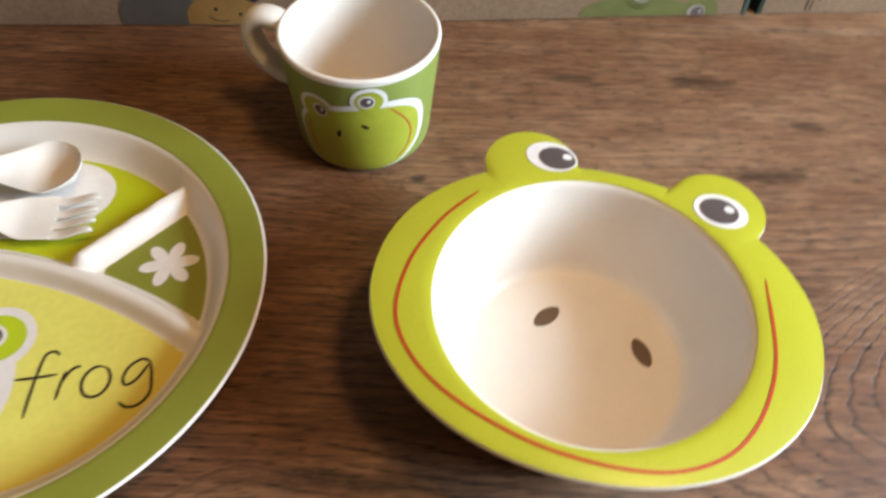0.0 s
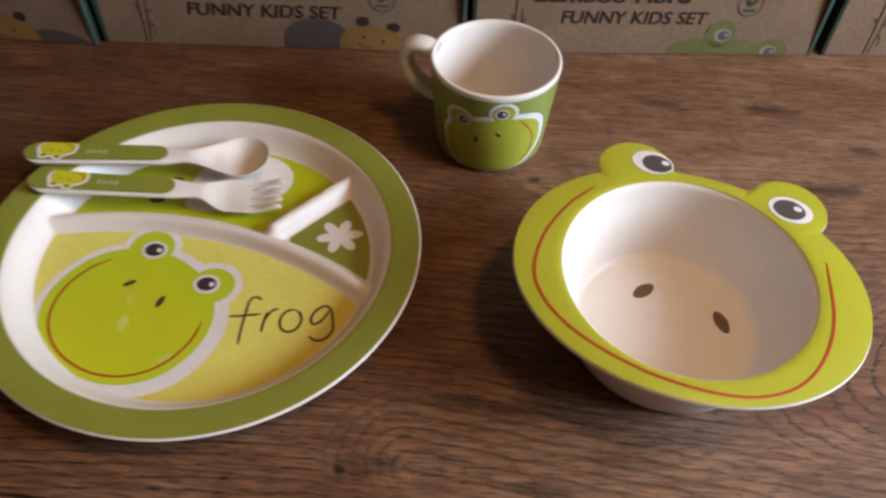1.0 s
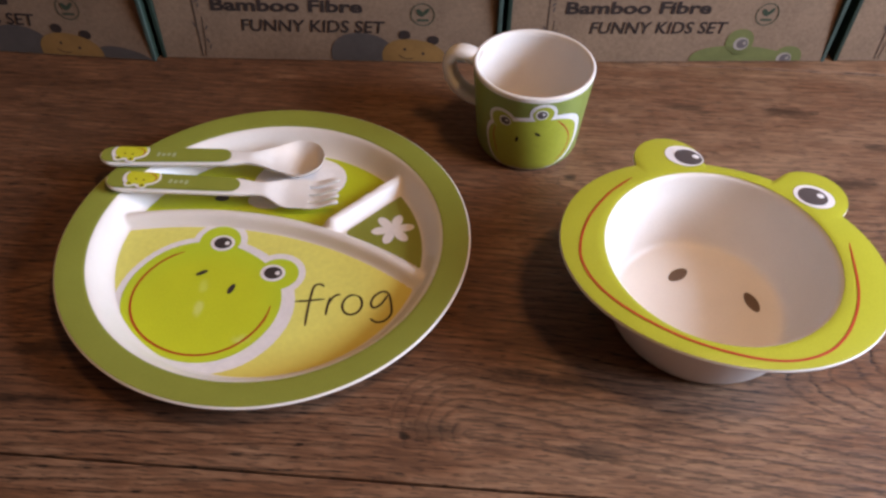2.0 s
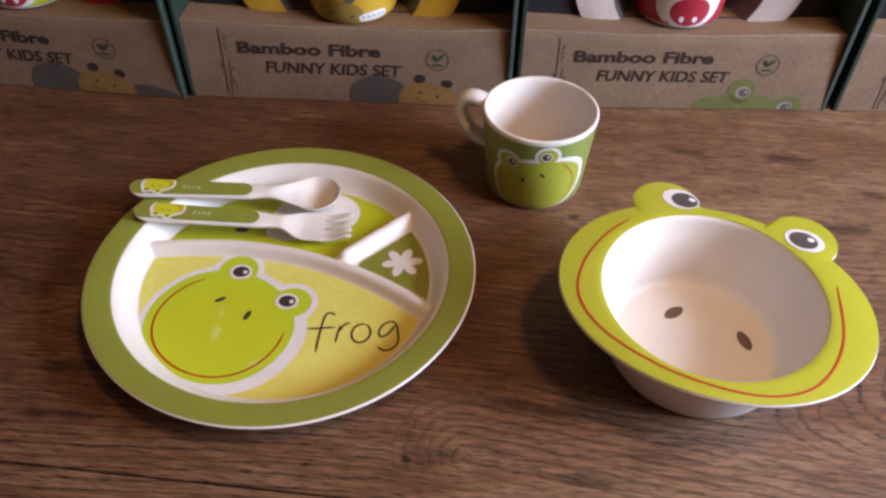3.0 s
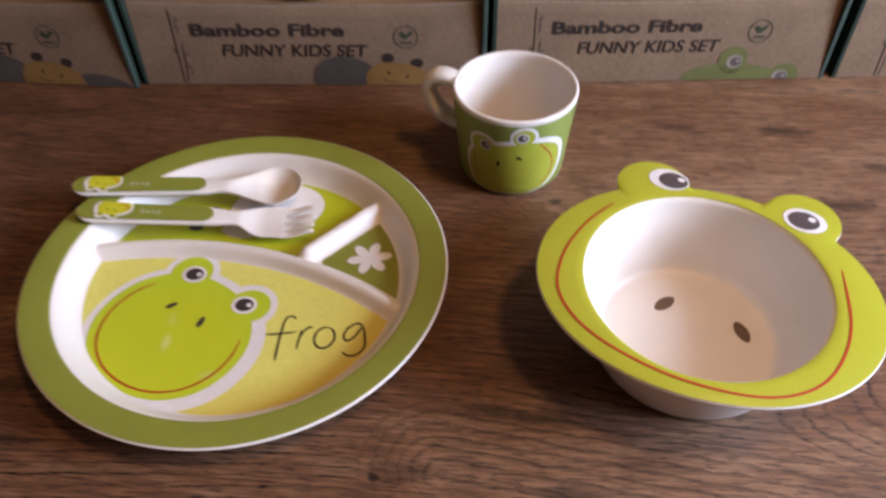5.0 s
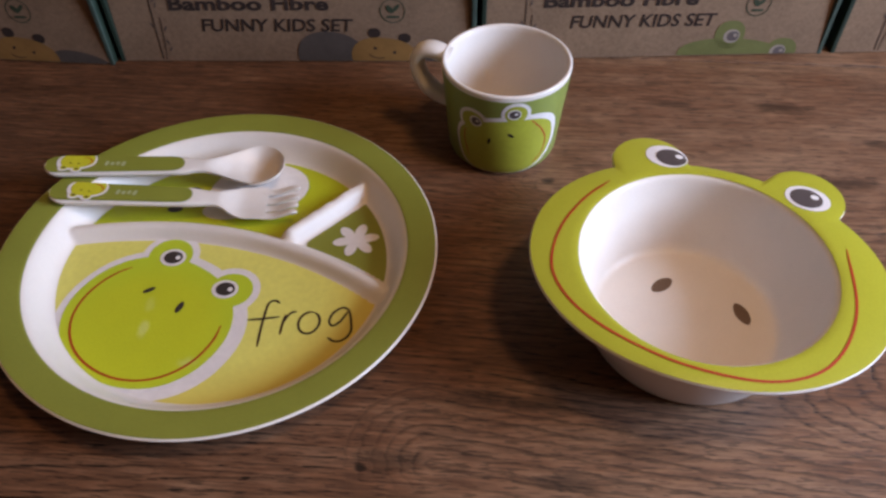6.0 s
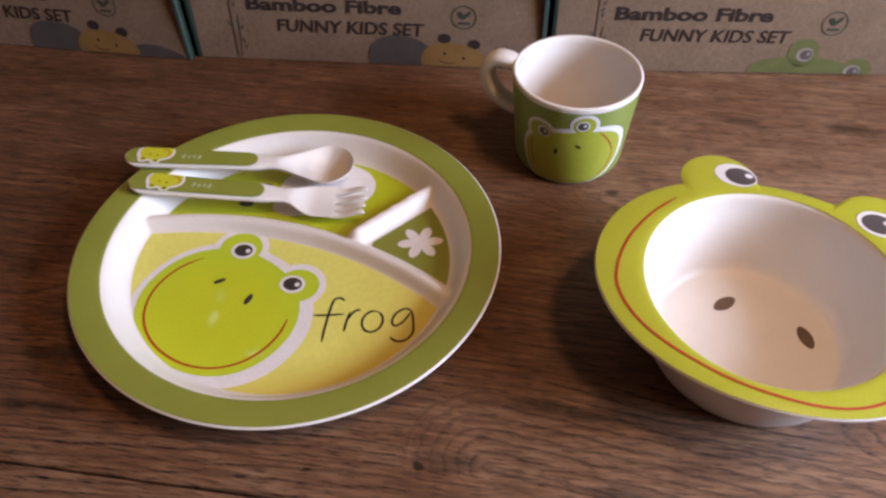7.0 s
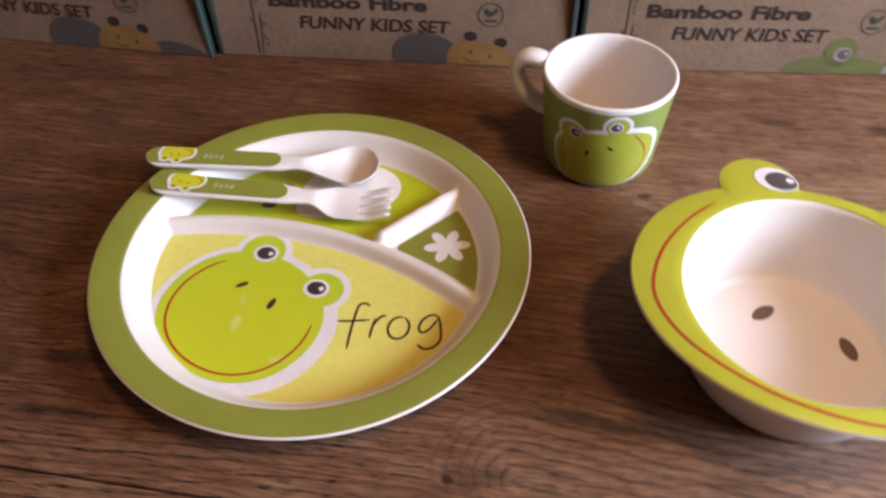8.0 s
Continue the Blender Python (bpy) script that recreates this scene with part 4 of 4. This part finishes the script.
# ---------------------------------------------------------------- gift boxes
def gift_box(x0, x1, y, rz, motif, label):
    """A kraft tray with a low printed front, a ledge and tall green card sides."""
    w, h, deep = x1 - x0, 0.30, 0.11
    ob = thing("gift_box", x0, y, 0, rz, label, "gift box", "row of gift boxes")
    lip, lean, wide = 0.0762, 0.0058, w / 0.2935
    t = 0.0034
    seed = Vector((x0 * 40, 3.0, 0.0))

    def wave(x):
        return -0.0036 * math.sin(math.pi * x / w) + 0.0011 * noise.noise(seed + Vector((x * 22, 0, 0))) + 0.0005 * noise.noise(seed + Vector((x * 75, 5, 0)))

    def surface(x, z):
        f, g = x / w, min(1.0, max(0.0, z / lip))
        return lean * g + 0.0006 * noise.noise(seed + Vector((f * 4, 9, g * 2))) * g

    rows = []
    for i in range(41):
        f = i / 40
        col = []
        for k in range(7):
            g = k / 6
            inset = 0.0035 + (t - 0.0035) * g
            x, z = inset + (w - 2 * inset) * f, 0.0008 + (lip + wave(w * f) - 0.0008) * g
            col.append((x, surface(x, z), z))
        top = col[-1]
        col += [(top[0], top[1] + 0.0004, top[2] + 0.0004), (top[0], top[1] + 0.0014, top[2] + 0.0003), (top[0], top[1] + 0.0018, top[2] - 0.0006), (col[0][0], 0.0020, 0.0008)]
        rows.append(col)
    bm = tidy(grid(rows, close_v=True), 1e-7)
    front = part("front_panel", bm, M_KRAFT, ob, "printed kraft card front")
    rows = []
    for i in range(25):
        x = t + (w - 2 * t) * i / 24
        sag = 0.0036 * math.sin(math.pi * i / 24)
        rows.append([(x, lean + 0.0002 + 0.09 * k / 6, lip + wave(x) * max(0, 1 - k / 2) - 0.0006 - sag * min(1, k) - 0.0002 * k) for k in range(7)])
    part("ledge", up_facing(grid(rows)), M_KRAFT, ob, "kraft card ledge")
    for nm, bx in (("side_wall", (0.0, 0.0028, 0.002, deep, 0.0, h)), ("side_wall", (w - 0.0028, w, 0.002, deep, 0.0, h)), ("back_wall", (0.003, w - 0.003, deep - 0.0028, deep, 0.0, h)), ("top_wall", (0.003, w - 0.003, 0.03, deep - 0.003, h - 0.0028, h)), ("bottom_wall", (0.003, w - 0.003, 0.004, deep - 0.003, 0.0, 0.0026))):
        part(nm, box(*bx, bevel=0.0006), M_GREEN, ob, "dark green card", smooth=False)
    part("side_edge", box(w - 0.0032, w + 0.0004, 0.0, 0.0022, 0.0, h, bevel=0.0006), M_TEAL, ob, "worn teal card edge", smooth=False)
    part("side_edge", box(-0.0004, 0.0032, 0.0, 0.0022, 0.0, h, bevel=0.0006), M_GREEN, ob, smooth=False)

    def on(k):
        return lambda x, z: (x * wide, surface(x * wide, z) - 0.0003 - 0.00008 * k, z)

    def ink(name, bm, m):
        bmesh.ops.recalc_face_normals(bm, faces=bm.faces)
        return part(name, bm, m, front)

    def lettering(name, body, size, x, z, width, weight, shear):
        b = text_mesh(body, size, weight, shear)
        k, x = wide * width / max(v.co.x for v in b.verts), x * wide
        for v in b.verts:
            v.co = (x + v.co.x * k, surface(x + v.co.x * k, z + v.co.y) - 0.0003 - v.co.z, z + v.co.y)
        return part(name, b, M_INK, front, smooth=False)

    lettering("title_lettering", "Bamboo Fibre", 0.0150, 0.0502, 0.0463, 0.1270, 0.00046, 0.03)
    lettering("subtitle_lettering", "FUNNY KIDS SET", 0.0152, 0.0735, 0.0280, 0.1220, 0.00022, 0.12)
    # bamboo stem
    ink("stem_print", stroke([(0.0355, 0.0030), (0.0356, 0.030), (0.0358, 0.0690)], 0.0009, on(1), False), M_INK)
    ink("stem_print", stroke([(0.0385, 0.0030), (0.0402, 0.020), (0.0412, 0.040)], 0.0007, on(1), False), M_INK)
    for k, (a, b, c) in enumerate(((0.0405, 0.0600, 60), (0.0400, 0.0500, 75), (0.0395, 0.0545, 30), (0.0435, 0.0300, 60), (0.0428, 0.0180, 110), (0.0440, 0.0120, 70), (0.0335, 0.0330, 120))):
        ink("stem_leaf_print", blob(a, b, 0.0026, 0.0007, on(1), c, 2, 12, 1), M_GREY)
    # round stamp with a sprig
    sx, sz = 0.2275, 0.0455
    ink("stamp_ring", stroke(arc(sx, sz, 0.0098, 0.0098, 0, 360, 48), 0.0008, on(1), False), M_STAMP)
    ink("stamp_leaf", blob(sx - 0.0022, sz + 0.0016, 0.0040, 0.0022, on(1), 130, 2, 20, 2), M_STAMP)
    ink("stamp_leaf", blob(sx + 0.0026, sz + 0.0024, 0.0042, 0.0016, on(1), 48, 2, 20, 2), M_STAMP)
    ink("stamp_bar", blob(sx, sz - 0.0050, 0.0052, 0.0010, on(1), 0, 6, 16, 1), M_STAMP)

    fold = []
    for i in range(60):
        x = 0.004 + (w - 0.008) * i / 59
        top = lip + wave(x)
        deep_cut = 0.0012 + 0.0010 * noise.noise(seed + Vector((x * 160, 2, 0)))
        fold.append([(x, surface(x, top) - 0.0002, top - 0.0001), (x, surface(x, top) - 0.00025, top - deep_cut)])
    part("scuffed_fold", grid(fold), M_WORN, front, "scuffed pale fold")

    def cut(cx, cz, rx, rz_, m, name, k, turn=0):
        def place(x, z):
            return on(k)(x, max(0.0016, z))
        ink(name, blob(cx, cz, rx, rz_, place, turn, 2.2, 48, 6), m)

    if motif == "beetle":
        cut(0.1755, 0.0070, 0.0275, 0.0205, M_GREY, "wing_print", 1, -6)
        cut(0.2680, -0.002, 0.0280, 0.0130, M_GREY, "wing_print", 1, -14)
        cut(0.2200, 0.0045, 0.0280, 0.0178, M_OCHRE, "face_print", 2, -8)
        for ex, ez in ((0.2118, 0.0266), (0.2362, 0.0220)):
            cut(ex, ez, 0.0050, 0.0042, M_INK, "feeler_print", 1, 0)
        for ex, ez in ((0.2118, 0.0130), (0.2275, 0.0092)):
            cut(ex, ez, 0.0013, 0.0014, M_INK, "eye_print", 3, 0)
        ink("mouth_line", stroke(arc(0.2150, 0.0100, 0.0090, 0.0060, 200, 300, 16), 0.0008, on(3)), M_INK)
    elif motif == "frog":
        cut(0.2140, 0.0010, 0.0460, 0.0150, M_GREENINK, "face_print", 1, -3)
        cut(0.2100, 0.0195, 0.0126, 0.0124, M_GREENINK, "face_print", 1, 0)
        cut(0.2575, 0.0040, 0.0132, 0.0116, M_GREENINK, "face_print", 1, 0)
        for ex, ez in ((0.2128, 0.0182), (0.2560, 0.0036)):
            cut(ex - 0.0010, ez, 0.0068, 0.0060, M_BOXEYE, "eye_print", 2, 0)
            cut(ex, ez, 0.0050, 0.0044, M_PUPIL, "pupil_print", 3, 0)
            cut(ex + 0.0018, ez + 0.0008, 0.0014, 0.0014, M_BOXEYE, "glint_print", 4, 0)
    return ob


gift_box(-0.6172, -0.3237, 0.4763, -4.3, "beetle", "kraft gift box with a printed beetle front, green sides")
gift_box(-0.3195, -0.0235, 0.4600, -0.3, "beetle", "kraft gift box with yellow tableware and a printed beetle")
gift_box(-0.0182, 0.2678, 0.4610, 1.9, "frog", "kraft gift box with red tableware and a printed frog")
gift_box(0.2768, 0.5703, 0.4717, 0.8, "none", "kraft gift box with dark tableware, green sides")


# ---------------------------------------------------------------- tableware in the boxes
LEDGE = 0.0716


def boxed_mug(x, y, m, m2, label, spot):
    ob = thing("boxed_mug", x, y, LEDGE, 0, label, "mug", "tableware in the gift boxes")
    body = [(0.0, 0.0012), (0.0300, 0.0012), (0.0310, 0.0), *outer]
    part("body", lathe(body, 64), M_WHITE if m2 else m, ob)
    part("wrap_print", ring([(mug_r(z) + 0.0003 , z) for z in (0.0034, 0.0050, 0.0068, 0.0085, 0.03, 0.0620)], 96), m, ob)
    lay = on_mug(2)
    if spot == "giraffe":
        part("muzzle_print", tidy(blob(-0.008, 0.012, 0.022, 0.012, lay, 0, 2.2, 48, 6), 1e-7), M_MUZZLE, ob)
        for s, h, r in ((-0.016, 0.012, 0.0022), (0.004, 0.010, 0.0022), (-0.026, 0.024, 0.004), (0.003, 0.026, 0.0045)):
            part("spot_print", tidy(blob(s, h, r, r * 0.8, on_mug(4), 20, 2, 20, 2), 1e-7), M_SPOT_SHADE, ob)
        part("smile_print", tidy(blob(0.024, 0.008, 0.014, 0.0045, on_mug(3), 4, 3, 32, 4), 1e-7), M_HALO, ob)
        for k in range(5):
            part("stitch_print", tidy(blob(0.014 + 0.005 * k, 0.0085, 0.0013, 0.0006, on_mug(4), 0, 2, 10, 1), 1e-7), M_INK, ob)
    elif spot == "ladybird":
        part("face_print", tidy(blob(0.0, 0.024, 0.030, 0.0215, on_mug(1), 0, 2.4, 48, 6), 1e-7), M_HALO, ob)
        part("muzzle_print", tidy(blob(0.002, 0.018, 0.018, 0.0135, lay, 0, 2.1, 40, 5), 1e-7), M_REDWARE, ob)
        for s in (-0.0045, 0.0075):
            part("nostril_print", tidy(blob(s, 0.011, 0.0022, 0.0030, on_mug(3), 0, 2, 16, 2), 1e-7), M_HALO, ob)
    return ob


def boxed_bowl(x, y, rz, m, label):
    """A wide-rimmed bowl set upright in the ledge, its open side to the front."""
    ob = thing("boxed_bowl", x, y, LEDGE + 0.039, rz, label, "bowl", "tableware in the gift boxes")
    up = pose(0, 0, 0, 90, 0, 0)
    rows = []
    for i in range(120):
        a = 2 * math.pi * i / 120
        ca, sa = math.cos(a), math.sin(a)
        R = (abs(ca / 0.101) ** 2.12 + abs(sa / 0.0795) ** 2.12) ** (-1 / 2.12)
        row = [(0.0, -0.040), (0.050, -0.040), (0.056, -0.036), (0.064, -0.008), (0.067, 0.0), (R - 0.001, 0.0), (R, -0.0012), (R - 0.0012, -0.0026), (0.071, -0.003), (0.068, -0.010), (0.060, -0.043), (0.0, -0.043)]
        rows.append([(r * ca, r * sa, z) for r, z in row])
    # the whole body is coloured dark grey for the shade inside the bowl
    part("body", tidy(grid(rows, close_u=True), 2e-6), M_SPOT_SHADE, ob, "inside coloured grey for the shadow in it", at=up)
    rows = []
    for i in range(120):
        a = 2 * math.pi * i / 120
        ca, sa = math.cos(a), math.sin(a)
        R = (abs(ca / 0.101) ** 2.12 + abs(sa / 0.0795) ** 2.12) ** (-1 / 2.12) - 0.0005
        rows.append([((0.068 + (R - 0.068) * f) * ca, (0.068 + (R - 0.068) * f) * sa, 0.0004 + 0.0015 * math.sin(math.pi * f)) for f in (0, 0.25, 0.5, 0.75, 1)])
    part("rim_print", grid(rows, close_u=True), m, ob, at=up)
    return ob


def backing_card(x, y, rz, w):
    """A dark card with a round hole behind the bowl's rim."""
    rows = []
    for i in range(96):
        a = 2 * math.pi * i / 96
        ca, sa = math.cos(a), math.sin(a)
        k = min(w / 2 / max(1e-6, abs(ca)), (0.175 if sa > 0 else 0.0385) / max(1e-6, abs(sa)))
        k0 = min(0.0722, k - 0.0005)
        rows.append([(r * ca, d, r * sa) for r, d in ((k0, 0.0), (k, 0.0), (k, 0.002), (k0, 0.002))])
    ob = part("backing_card", tidy(grid(rows, close_u=True, close_v=True), 1e-7), M_CARD, None, smooth=False)
    ob.matrix_world = pose(x * U, y * U, (LEDGE + 0.039) * U, 0, 0, rz)
    return tagged(ob, "black backing card upright inside the gift box", "card", "backing cards")


for cx, cy, rz, m, label in (
    (-0.4690, 0.5010, -4.3, M_REDWARE, "red-rimmed boxed bowl set upright behind a mug"),
    (-0.1700, 0.4920, -0.3, M_YELLOW, "yellow boxed bowl set upright behind a mug"),
    (0.1270, 0.4990, 1.9, M_PALEWARE, "ivory boxed bowl set upright behind a mug"),
    (0.4250, 0.5060, 0.8, M_REDWARE, "dark red boxed bowl set upright in the end box"),
):
    boxed_bowl(cx, cy, rz, m, label)
    backing_card(cx, cy + 0.0040, rz, 0.280)
boxed_mug(-0.4690, 0.5150, M_LIME, True, "lime boxed mug with a white face", "ladybird")
boxed_mug(-0.1680, 0.5080, M_YELLOW, False, "yellow boxed mug with a spotted giraffe print", "giraffe")
boxed_mug(0.1240, 0.5190, M_REDWARE, True, "red boxed mug with a white ladybird face", "ladybird")
